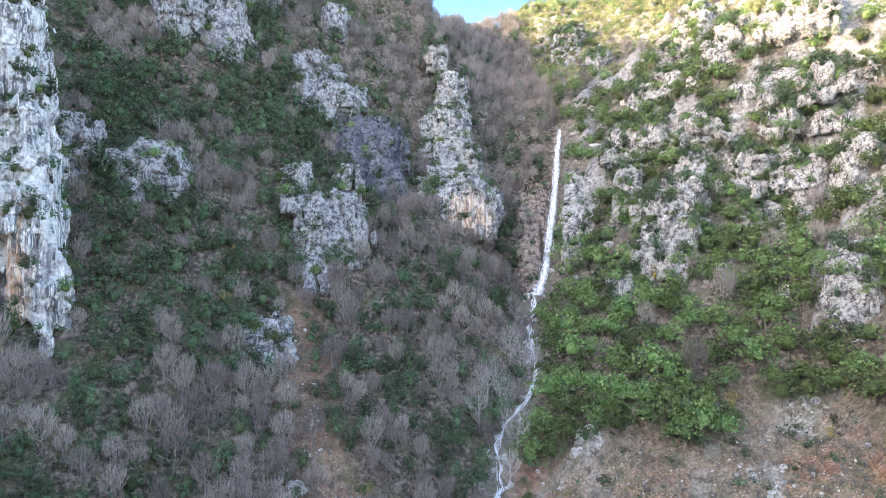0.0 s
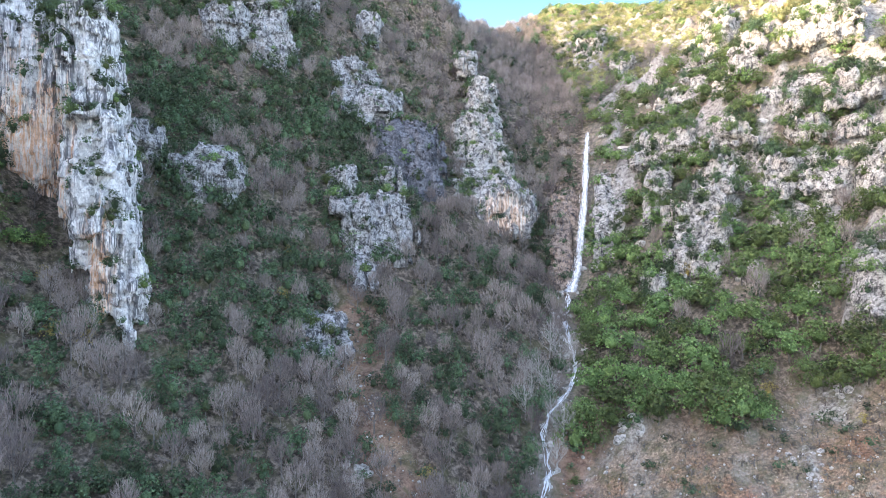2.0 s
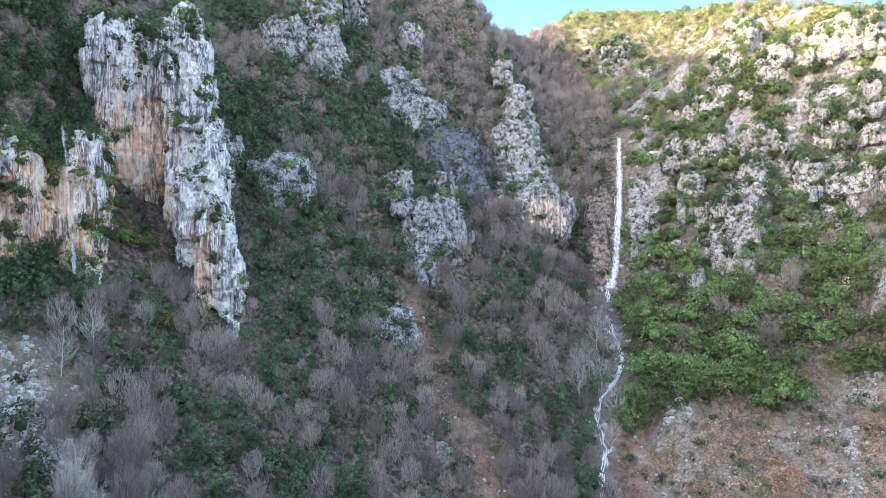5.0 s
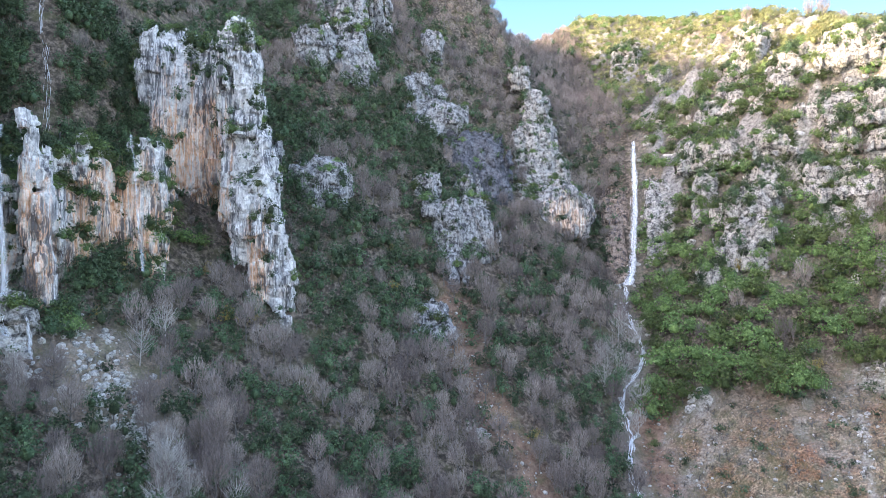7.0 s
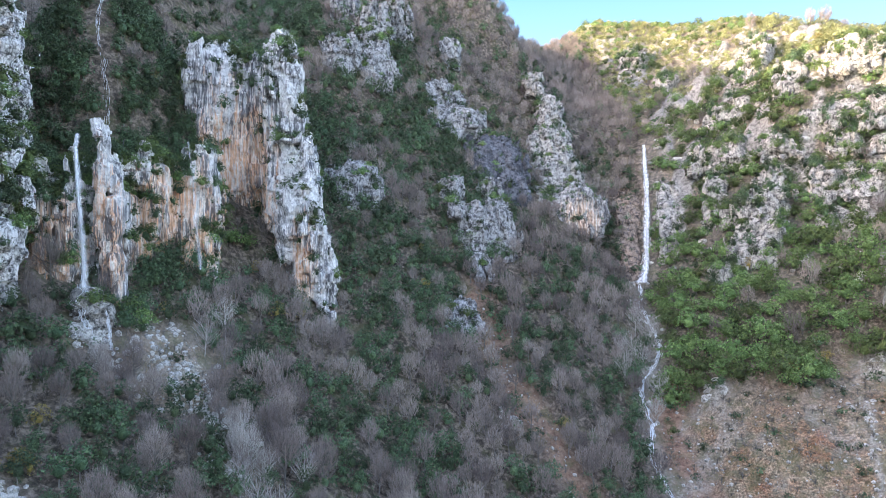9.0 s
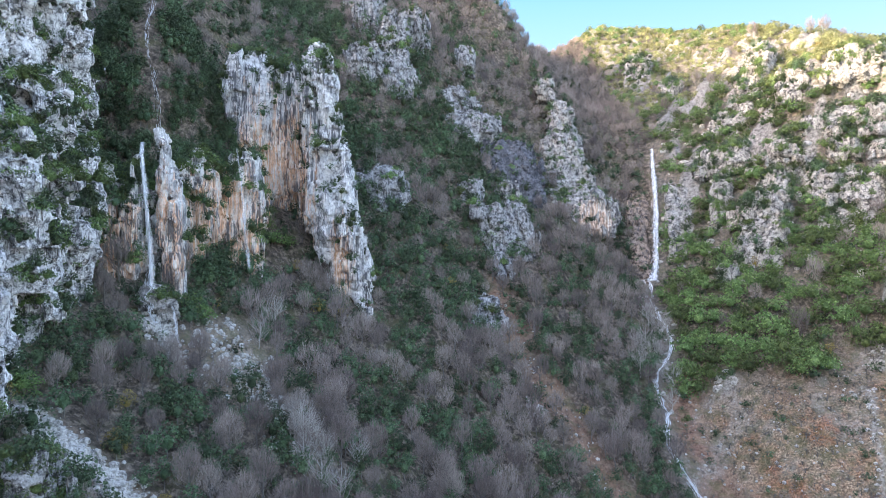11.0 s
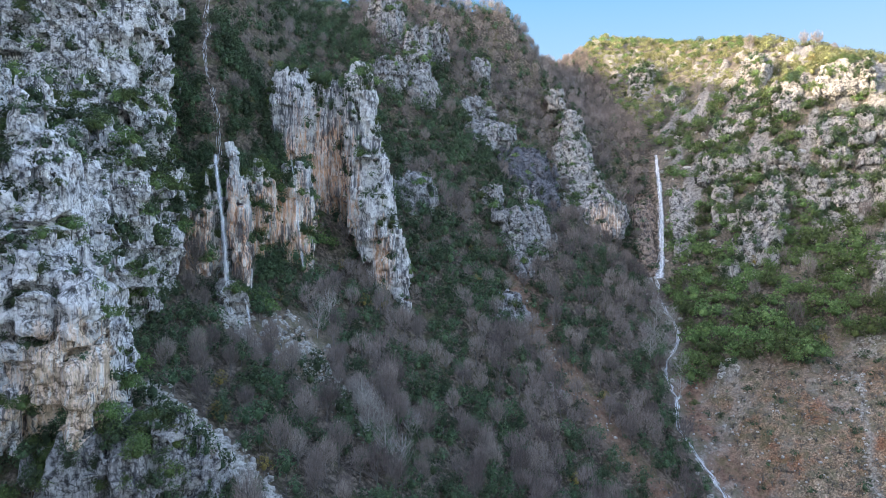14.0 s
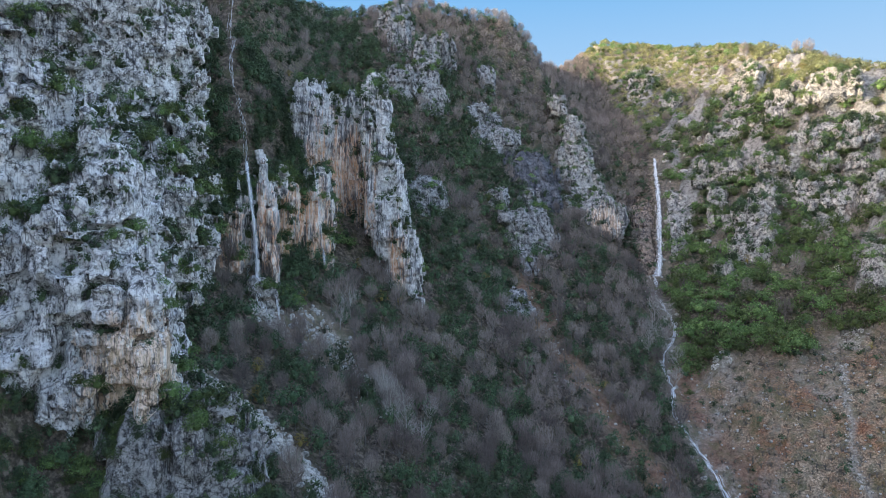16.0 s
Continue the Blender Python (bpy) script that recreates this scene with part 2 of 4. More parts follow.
def spray_material():
    """White falling water: dense in the middle, torn into streaks and thin at the edges."""
    m, n, l, b = material("white_spray", 0.4)
    b.inputs["Base Color"].default_value = (0.86, 0.88, 0.9, 1)
    at = n.new("ShaderNodeAttribute")
    at.attribute_name = "middle"
    streaks = noise_tex(n, l, 2.2, 7, 0.7, (1, 1, 0.1))
    k, cut = n.new("ShaderNodeMath"), n.new("ShaderNodeMapRange")
    k.operation = "ADD"
    l.new(at.outputs["Fac"], k.inputs[0]), l.new(streaks, k.inputs[1])
    cut.inputs["From Min"].default_value, cut.inputs["From Max"].default_value = 0.55, 1.15
    l.new(k.outputs[0], cut.inputs["Value"]), l.new(cut.outputs[0], b.inputs["Alpha"])
    return m


SPRAY = spray_material()


# ---- the lie of the land ----
def hash3(ix, iy, iz, seed):
    h = (ix.astype(np.int64) * 374761393 + iy.astype(np.int64) * 668265263 + iz.astype(np.int64) * 2147483647 + seed * 974634541) & 0xFFFFFFFF
    h = ((h ^ (h >> 13)) * 1274126177) & 0xFFFFFFFF
    return ((h ^ (h >> 16)) & 0xFFFF) / 32767.5 - 1.0


def vnoise(x, y, z, seed=0):
    """Smooth lattice noise from -1 to 1."""
    x, y, z = np.broadcast_arrays(x, y, z)
    ix, iy, iz = np.floor(x), np.floor(y), np.floor(z)
    fx, fy, fz = (k * k * (3 - 2 * k) for k in (x - ix, y - iy, z - iz))
    out = 0.0
    for a in (0, 1):
        wx = fx if a else 1 - fx
        for b in (0, 1):
            wy = fy if b else 1 - fy
            for c in (0, 1):
                out = out + wx * wy * (fz if c else 1 - fz) * hash3(ix + a, iy + b, iz + c, seed)
    return out


SLOPES = [(43, -0.50, 0.75), (21, 0.79, 0.65), (8.4, -0.68, 0.37), (24, -0.56, 0.45)]   # height at (0, 150), rise per metre in x and y
WEST_KNOLLS = [(-71, 78, 45, -3), (-83, 189, 12, 7), (-120, 118, 13, 40), (-127, 152, 15, 38), (-135, 185, 18, 35), (-102, 13, 8, -12), (-119, 11, 8, -11), (-131, 16, 8, -14)]      # x, y, reach, rise: shoulders and hollows of the hillsides
MID_KNOLLS = [(-55, 222, 45, 21), (-18, 257, 14, 30), (-64, 256, 20, 16), (-26, 199, 12, -12), (-66, 200, 16, 10), (-42, 258, 14, 8), (-34, 134, 12, -5), (-65, 141, 12, 7), (-36, 216, 12, 8), (-43, 151, 12, -4), (-43, 191, 12, -5), (-33, 82, 12, -3)]
EAST_KNOLLS = [(97, 177, 18, 13), (72, 133, 18, -5), (20, 234, 18, 14), (24, 179, 12, -8), (18, 102, 18, 3), (62, 366, 12, -8), (42, 352, 16, 7), (8, 290, 15, 14), (27, 322, 16, 12), (100, 250, 24, -7), (92, 305, 24, -7), (116, 190, 12, -6), (58, 284, 45, 4), (81, 173, 12, 11), (60, 113, 12, -8), (80, 152, 12, -8), (30, 163, 12, -4), (38, 109, 12, 4)]


def smooth_max(values, soft):
    v = np.stack(values)
    top = v.max(0)
    return top + soft * np.log(np.exp((v - top) / soft).sum(0))


def land(x, y):
    """Height of the ground."""
    x, y = np.broadcast_arrays(np.asarray(x, float), np.asarray(y, float))
    h = smooth_max([a + b * x + c * (y - 150) for a, b, c in SLOPES] + [0 * x - 60], 4.0)
    for cx, cy, r, up in WEST_KNOLLS + MID_KNOLLS + EAST_KNOLLS:
        h = h + up * np.exp(-((x - cx) ** 2 + (y - cy) ** 2) / (2 * r * r))
    # the crests: beyond them the land falls away
    over = np.interp(x, [-100, -69, -20, 15, 45, 62, 80], [256, 258, 264, 308, 362, 388, 392])
    east = np.interp(y, [150, 170, 186, 205, 260, 320, 366], [128, 117, 114, 113, 106, 84, 66])
    h = h - 0.1 * np.clip(y - 250, 0, 200) / (1 + np.exp(-(x - 62) / 6)) - 1.5
    h = h - 1.4 * 4 * np.log1p(np.exp(np.clip((y - over) / 4, -30, 200))) - 1.3 * 4 * np.log1p(np.exp(np.clip((x - east) / 4, -30, 200)))
    h = h - 1.3 * 6 * np.log1p(np.exp(np.clip((-150 - x) / 6, -30, 200)))
    # the high mountain that shades the valley, and the far side behind the viewer
    west = 176 + 0.27 * np.clip(y, -200, 230) + 0.35 * np.clip(y + 200, -900, 0) - 1.6 * np.clip(y - 230, 0, 900) - np.where(x > -195, 2.0 * (x + 195), -0.5 * (x + 195))
    south = -140 - 0.45 * (y + 400)
    h = smooth_max([h, west, south, 0 * x - 140], 3.0)
    near = (x > -160) & (x < 160) & (y < 420) & (y > -60)
    rough = 1.1 * vnoise(x / 7, y / 7, 0 * x, 1) + 0.5 * vnoise(x / 3, y / 3, 0 * x, 2)
    return h + np.where(near, rough, 6 * vnoise(x / 40, y / 40, 0 * x, 4))


def spread(fine_from, fine_to, step, far, grow=1.22):
    """Grid lines: even steps over the seen stretch, ever wider ones out to the far distance."""
    mid = list(np.arange(fine_from, fine_to + step / 2, step))
    for side in (-1, 1):
        d, at = step, (fine_from if side < 0 else fine_to)
        while abs(at - (fine_from if side < 0 else fine_to)) < far:
            d *= grow
            at += side * d
            mid = [at] + mid if side < 0 else mid + [at]
    return np.array(mid)


def mesh_of(name, verts, faces, mat, smooth=False):
    me = bpy.data.meshes.new(name)
    verts, faces = np.asarray(verts, np.float32), np.asarray(faces, np.int32)
    k = faces.shape[1]
    me.vertices.add(len(verts))
    me.vertices.foreach_set("co", verts.ravel())
    me.loops.add(faces.size)
    me.loops.foreach_set("vertex_index", faces.ravel())
    me.polygons.add(len(faces))
    me.polygons.foreach_set("loop_start", np.arange(0, faces.size, k, dtype=np.int32))
    me.update(calc_edges=True)
    me.validate()
    me.polygons.foreach_set("use_smooth", np.full(len(me.polygons), smooth))
    me.materials.append(mat)
    return me


def stream_x(y):
    return np.interp(y, [40, 80, 89, 97, 103, 113, 119, 127, 139, 149, 158, 165, 175, 214], [26, 16, 12.8, 9.8, 9.2, 8, 9, 10.2, 18, 20.5, 22, 20.5, 24.5, 38])


SCREE = [(-106, 42.8), (-99.7, 41.4), (-94, 40.4), (-88, 39), (-82, 35.7), (-77, 32)]      # line of the pale stone chute below the near cliff


GULLY = [(-136, 172), (-127.4, 138), (-123, 124), (-119.2, 113), (-115.4, 107.5), (-112, 102), (-109, 90), (-106, 80)]      # bed of the steep side stream


def off_line(x, y, line):
    """Distance from a line in plan."""
    best = np.full(np.shape(x), 1e9)
    for (ax, ay), (bx, by) in zip(line, line[1:]):
        t = np.clip(((x - ax) * (bx - ax) + (y - ay) * (by - ay)) / ((bx - ax) ** 2 + (by - ay) ** 2), 0, 1)
        best = np.minimum(best, np.hypot(x - ax - t * (bx - ax), y - ay - t * (by - ay)))
    return best


def rock_ribs(x, y, z):
    """Where bare limestone ribs run down the slope right of the fall, 0 to 1."""
    along, down = -0.64 * x + 0.77 * y, 0.77 * x + 0.64 * y
    n = vnoise(along / 5.5, down / 15, 0 * x, 41) + 0.6 * vnoise(along / 2.7, down / 6, 0 * x, 42) + 0.25 * vnoise(x / 1.6, y / 1.6, 0 * x, 43)
    n = n - 0.66 + 0.4 * np.clip((z - 46) / 36, 0, 1)
    return np.clip(n / 0.16, 0, 1) * np.clip((x - stream_x(y) - 5) / 4, 0, 1) * (z > 44) * (x < 160) * (y < 400) * (y > 60)


def bare_soil(x, y, z):
    """Where soil and stones lie open: the slope right of the stream, the slide below the crags."""
    right = 1 / (1 + np.exp(-(x - stream_x(y) - 3) / 2)) / (1 + np.exp((z - 25.5 - 0.2 * (x - 30) - 4 * vnoise(x / 9, y / 9, 0 * x, 5)) / 2.0))
    line = np.interp(y, [88, 104, 123, 140], [-4, -15, -25, -30])
    slide = np.exp(-((x - line + 2.5 * vnoise(x / 7, y / 7, 0 * x, 7)) / np.interp(y, [84, 112, 126, 142], [3.8, 3.6, 2.4, 1.8])) ** 2) * (y > 84) * (y < 142) * (0.9 + 0.6 * vnoise(x / 3, y / 3, 0 * x, 6))
    ledge = np.exp(-(off_line(x, y, SCREE) / 1.9) ** 2)
    foot = np.exp(-(((x + 86) / 9) ** 2 + ((y - 78) / 8) ** 2))
    return np.clip(right + slide + foot + ledge, 0, 1)


def hillside():
    xs, ys = spread(-130, 122, 1.1, 900), spread(10, 280, 1.1, 900)
    gx, gy = np.meshgrid(xs, ys, indexing="ij")
    h = land(gx, gy)
    near = (gx > -160) & (gx < 160) & (gy < 420) & (gy > -60)
    z = h + np.where(near, 0.35 * vnoise(gx / 1.3, gy / 1.3, 0 * gx, 3), 0)
    rib = rock_ribs(gx, gy, h)
    z = z + rib * (1.5 + 1.1 * hash3(np.floor((gx + 1.2 * vnoise(gx / 3, gy / 3, 0 * gx, 45)) / 3.2), np.floor((gy + 1.2 * vnoise(gx / 3, gy / 3, 0 * gx, 46)) / 4.0), 0 * gx, 44) + 0.7 * vnoise(gx / 1.5, gy / 1.5, 0 * gx, 47))
    nx, ny = gx.shape
    idx = np.arange(nx * ny).reshape(nx, ny)
    faces = np.stack([idx[:-1, :-1], idx[1:, :-1], idx[1:, 1:], idx[:-1, 1:]], -1).reshape(-1, 4)
    me = mesh_of("hillside", np.stack([gx, gy, z], -1).reshape(-1, 3), faces, ground_material(), True)
    at = me.attributes.new("bare", "FLOAT", "POINT")
    at.data.foreach_set("value", bare_soil(gx, gy, h).astype(np.float32).ravel())
    off = gx - stream_x(gy)
    stony = np.where((off > 0) & (gx < 160) & (gy < 420), 0.22 * np.clip((h - 44) / 10, 0, 1), 0) * np.clip(off / 4, 0, 1)
    stony = stony + 0.5 * np.exp(-((gx + 86) / 9) ** 2 - ((gy - 78) / 8) ** 2) + 0.5 * np.exp(-(np.abs(off) / 2.2) ** 2) * (gy > 90) * (gy < 180)
    stony = stony + np.exp(-((gx - 61) ** 2 + (gy - 113) ** 2) / 16) + np.exp(-((gx - 27) ** 2 + (gy - 121) ** 2) / 10) + 1.2 * np.exp(-(off_line(gx, gy, SCREE) / 1.7) ** 2)
    # gravel patches and washed-out runnels on the open soil
    lump = vnoise(gx / 5, gy / 5, 0 * gx, 31) + 0.6 * vnoise(gx / 2.2, gy / 2.2, 0 * gx, 32)
    runnel = np.exp(-(np.abs(gx - np.interp(gy, [55, 66, 78, 92, 104], [33, 40, 39, 46, 52]) + 1.2 * vnoise(gx / 4, gy / 4, 0 * gx, 33)) / 0.9) ** 2) * (gy > 52) * (gy < 105)
    stony = stony + (bare_soil(gx, gy, h) > 0.3) * (gx > 0) * (gx < 160) * (0.55 * np.clip(lump * 2 - 0.75, 0, 1) + runnel)
    line = np.interp(gy, [88, 104, 123, 140], [-4, -15, -25, -30])
    rust = 0.6 * np.exp(-((gx - line + 2.5 * vnoise(gx / 6, gy / 6, 0 * gx, 52)) / 5) ** 2) * (gy > 80) * (gy < 146) + np.exp(-((gx - stream_x(gy) - 6) / 5) ** 2) * (gy > 85) * (gy < 132) * 0.8
    me.attributes.new("rust", "FLOAT", "POINT").data.foreach_set("value", np.clip(rust, 0, 1).astype(np.float32).ravel())
    me.attributes.new("rib", "FLOAT", "POINT").data.foreach_set("value", rib.astype(np.float32).ravel())
    me.attributes.new("stony", "FLOAT", "POINT").data.foreach_set("value", np.clip(stony, 0, 1).astype(np.float32).ravel())
    tagged(new("ground", me), "steep hillside of leaf litter, brown soil and thin grass", "ground", kind="structure")


hillside()


# ---- rock ----
def surface(f, xs, ys, zs):
    """Vertices and quads of the surface f = 0 over a grid, one vertex to a cell."""
    s = f < 0
    cx, cy, cz = f.shape[0] - 1, f.shape[1] - 1, f.shape[2] - 1
    total, count = np.zeros((cx, cy, cz, 3)), np.zeros((cx, cy, cz))
    grid = (xs, ys, zs)
    for ax in range(3):
        lo = [slice(None)] * 3
        hi = [slice(None)] * 3
        lo[ax], hi[ax] = slice(0, -1), slice(1, None)
        a, b = f[tuple(lo)], f[tuple(hi)]
        cross = (a < 0) != (b < 0)
        t = np.where(cross, a / np.where(cross, a - b, 1), 0)
        others = [k for k in range(3) if k != ax]
        for p in (0, 1):
            for q in (0, 1):
                sl = [slice(None)] * 3
                for o, v in zip(others, (p, q)):
                    sl[o] = slice(v, v + f.shape[o] - 1)
                c, tt = cross[tuple(sl)], t[tuple(sl)]
                count += c
                for k in range(3):
                    g = grid[k]
                    shape = [1, 1, 1]
                    shape[k] = -1
                    if k == ax:
                        pos = g[:-1].reshape(shape) + tt * np.diff(g).reshape(shape)
                    else:
                        off = p if k == others[0] else q
                        pos = g[off:off + len(g) - 1].reshape(shape) + 0 * tt
                    total[..., k] += np.where(c, pos, 0)
    has = count > 0
    idx = np.full(has.shape, -1)
    idx[has] = np.arange(has.sum())
    verts = total[has] / count[has][:, None]
    faces = []
    for ax in range(3):
        u, v = [(1, 2), (2, 0), (0, 1)][ax]
        lo, hi = [slice(None)] * 3, [slice(None)] * 3
        lo[ax], hi[ax] = slice(0, -1), slice(1, None)
        for k in (u, v):
            lo[k] = hi[k] = slice(1, -1)
        a, b = s[tuple(lo)], s[tuple(hi)]

        def cell(du, dv):
            sl = [slice(None)] * 3
            for k, d in ((u, du), (v, dv)):
                sl[k] = slice(1 + d, idx.shape[k] + d) if d == 0 else slice(0, idx.shape[k] - 1)
            return idx[tuple(sl)]

        quad = np.stack([cell(-1, -1), cell(0, -1), cell(0, 0), cell(-1, 0)], -1)
        faces += [quad[a & ~b], quad[~a & b][:, ::-1]]
    faces = np.concatenate(faces)
    return verts, faces[(faces >= 0).all(1)]


CRAGS = []          # plan of what is rock: x, y, z, reach across, reach in depth, reach up, turn
LEDGES = []         # places on the rock where shrubs can root


def blob(p, b, lean=0.0):
    """Rough distance from a rounded block b = (x, y, z, rx, ry, rz, turn, squareness)."""
    x, y, z = p
    cx, cy, cz, rx, ry, rz, turn, sq = b
    c, s = math.cos(radians(turn)), math.sin(radians(turn))
    u, v, w = (c * (x - cx) + s * (y - cy)) / rx, (-s * (x - cx) + c * (y - cy) - lean * (z - cz)) / ry, (z - cz) / rz
    q = (np.abs(u) ** sq + np.abs(v) ** sq + np.abs(w) ** sq) ** (1 / sq)
    return (q - 1) * min(rx, ry, rz)


def crag(name, label, mat, blocks, cell=0.7, rough=1.0, ribs=1.0, shrubs=0.016, lean=0.0, sink=2.5, big=0.3, lush=None, carve=()):
    """A rock mass grown out of rounded blocks, ribbed down its faces, broken by joints and ledges."""
    b = np.array(blocks, float)
    reach = np.maximum(b[:, 3], b[:, 4] + lean * b[:, 5]) + 4
    lo = [(b[:, 0] - reach).min(), (b[:, 1] - reach).min(), (b[:, 2] - b[:, 5] - 3).min()]
    hi = [(b[:, 0] + reach).max(), (b[:, 1] + reach).max(), (b[:, 2] + b[:, 5] + 3).max()]
    xs, ys, zs = (np.arange(a, c, cell) for a, c in zip(lo, hi))
    floor = land(xs[:, None], ys[None, :])
    zs = zs[zs > floor.min() - 4]
    X, Y, Z = (a.astype(np.float32) for a in np.meshgrid(xs, ys, zs, indexing="ij"))
    f = blob((X, Y, Z), blocks[0], lean)
    for k in blocks[1:]:
        f = np.minimum(f, blob((X, Y, Z), k, lean))
    for k in carve:
        f = np.maximum(f, -blob((X, Y, Z), k))
    seed = int(abs(b[0, 0] * 13 + b[0, 1] * 7)) % 977
    band = (np.abs(f) < 5.5 * rough + 1.5) & (Z > floor[..., None] - sink - 3)
    x, y, z = X[band], Y[band], Z[band]
    n = (1.2 * vnoise(x / 7, y / 7, z / (8 + 5 * ribs), seed) + 0.6 * vnoise(x / 4, y / 4, z / 4.5, seed + 5)) * rough
    cleft = np.abs(vnoise(x / 5, y / 5, z / (5 + 5 * ribs), seed + 6))
    crack = np.abs(vnoise(x / 2.2, y / 2.2, z / (2.4 + 4.5 * ribs), seed + 1))
    joint = np.abs(vnoise(x / 6, y / 6, z / 2.0, seed + 4))
    n += rough * (2.2 * np.clip(1 - cleft / 0.14, 0, 1) + 0.7 * np.clip(1 - crack / 0.2, 0, 1) + 0.6 * np.clip(1 - joint / 0.14, 0, 1))
    n += 0.4 * rough * vnoise(x / 1.7, y / 1.7, z / 2.1, seed + 2) + 0.4 * rough * np.abs(vnoise(x / 0.9, y / 0.9, z / 1.1, seed + 3))
    if ribs > 1.4:      # fluted by dripping water
        n += 0.6 * np.abs(vnoise(x / 2.2, y / 2.2, z / 15, seed + 11)) + 0.25 * np.abs(vnoise(x / 0.9, y / 0.9, z / 9, seed + 12)) - 0.25
    # split into uneven blocks along joints and beds
    for size, deep in ((4.6, 0.95), (2.3, 0.7), (1.2, 0.4)):
        wx, wy, wz = (0.33 * size * vnoise(x / size, y / size, z / size, seed + k) for k in (7, 8, 9))
        n += rough * deep * hash3(np.floor((0.8 * x + 0.6 * y + wx) / size), np.floor((0.8 * y - 0.6 * x + wy) / size), np.floor((z + wz) / (size * (0.8 + 0.9 * ribs))), seed)
    f[band] += n - 1.1 * rough
    f[~band & (Z <= floor[..., None] - sink - 3)] = 9.0
    verts, faces = surface(f, xs, ys, zs)
    if not len(faces):
        return None
    deep = verts[:, 2] < land(verts[:, 0], verts[:, 1]) - sink
    faces = faces[~deep[faces].all(1)]
    used = np.unique(faces)
    remap = np.full(len(verts), -1)
    remap[used] = np.arange(len(used))
    verts, faces = verts[used], remap[faces]
    me = mesh_of(name, verts, faces, mat, False)
    CRAGS.extend((*k[:7], lean) for k in blocks)
    rng = np.random.default_rng(seed)
    nor = np.empty(len(me.vertices) * 3, np.float32)
    me.vertices.foreach_get("normal", nor)
    nor = nor.reshape(-1, 3)
    open_ = (nor[:, 2] > 0.25) & (verts[:, 2] > land(verts[:, 0], verts[:, 1]) + 0.5)
    pick = np.flatnonzero(open_)
    take = min(len(pick), int(shrubs * len(verts) * cell * cell))
    if take:
        LEDGES.extend((*q, big) for q in verts[rng.choice(pick, take, False)])
    if lush:
        low = pick[verts[pick, 2] < lush]
        LEDGES.extend((*q, 1.0) for q in verts[rng.choice(low, min(len(low), 240), False)])
    if len(blocks) == 1:
        return tagged(new(name, me), label, "rock", kind="")
    # one buttress a block, under the crag
    base = Matrix.Translation((b[:, 0].mean(), b[:, 1].mean(), b[:, 2].min()))
    root = tagged(new(name), label, "rock")
    root.matrix_world = base
    mid = verts[faces].mean(1)
    near = np.argmin(np.stack([blob(mid.T, k, lean) for k in blocks]), 0)
    for k in range(len(blocks)):
        own = faces[near == k]
        if len(own):
            used = np.unique(own)
            remap[used] = np.arange(len(used))
            ob = new("buttress", mesh_of("buttress", verts[used], remap[own], mat, False))
            ob.parent, ob.matrix_parent_inverse = root, base.inverted()
    return root


# left wall: the ribbed pillar, its ochre hollow, the alcove of the side fall, the near cliff
crag("cliff_pillar", "tall pale limestone pillar standing proud of the cliff", STAINED,
     [(-78.8, 120, 102.5, 3.6, 6, 9.5, 0, 2.6), (-77.4, 119.5, 92, 3.9, 6.5, 15, 5, 3), (-76.4, 118, 79, 4.7, 7, 15, 8, 3), (-74.6, 117, 68, 5.0, 7, 12, 10, 3), (-71.8, 115.5, 58, 3.9, 6, 11, 15, 3), (-68, 114, 49.5, 2.9, 4.5, 9, 20, 2.5)],
     0.45, 0.6, 1.7, 0.03, big=0.3)
crag("cliff_wall", "streaked white limestone wall with an ochre hollow", STAINED,
     [(-92.5, 132, 90, 11, 8.5, 20, 0, 4), (-98.8, 132, 102, 6.2, 8, 13, -5, 2.6), (-100, 131, 80, 4.4, 8, 15, 0, 4), (-93, 132.5, 74, 9, 8, 12, 0, 4)], 0.45, 0.5, 2.2, 0.035, big=0.6,
     carve=[(-87.5, 122.5, 70, 6, 4.2, 8.5, 0, 2)])
crag("alcove_wall", "ochre and grey limestone wall with hanging ivy", STAINED,
     [(-109, 108, 65, 8, 8, 15, -30, 3), (-100, 98.5, 70, 2.3, 3.4, 11, -15, 3), (-94.8, 106, 68, 5, 4.6, 13.5, -10, 3), (-105, 93.5, 65, 2.6, 6, 12, -20, 3), (-113, 90, 65, 8, 5, 12, -10, 3),
      (-118.5, 83, 66, 2.8, 4, 10.5, 0, 3), (-113.6, 82.5, 65.5, 2.2, 3.6, 10, 0, 3), (-109.8, 83, 64, 1.7, 3.4, 9, 0, 3), (-123, 81, 63, 3, 4, 9, 0, 3)], 0.5, 0.65, 1.7, 0.09, big=0.6)
crag("rock_pinnacle", "slim grey rock pinnacle beside the side waterfall", STAINED, [(-103.2, 81.8, 71.5, 1.15, 1.6, 11.2, 0, 2.4), (-101.8, 82.8, 61, 1.6, 2.2, 11, 0, 3)], 0.4, 0.45, 1.6, 0)
crag("upper_cliff", "pale grey pitted limestone cliff with shrubs on its ledges", UPPER_ROCK,
     [(-131, 70, 98, 14, 10, 38, 12, 4), (-152, 64, 98, 13, 9, 36, 14, 4), (-124, 56, 64, 9, 8, 22, 15, 3), (-117, 66, 66, 6, 6, 20, 10, 3), (-113.5, 53, 66, 3.5, 4, 10, 10, 3)], 0.75, 1.25, 0.6, 0.034, big=0.5, lush=93)
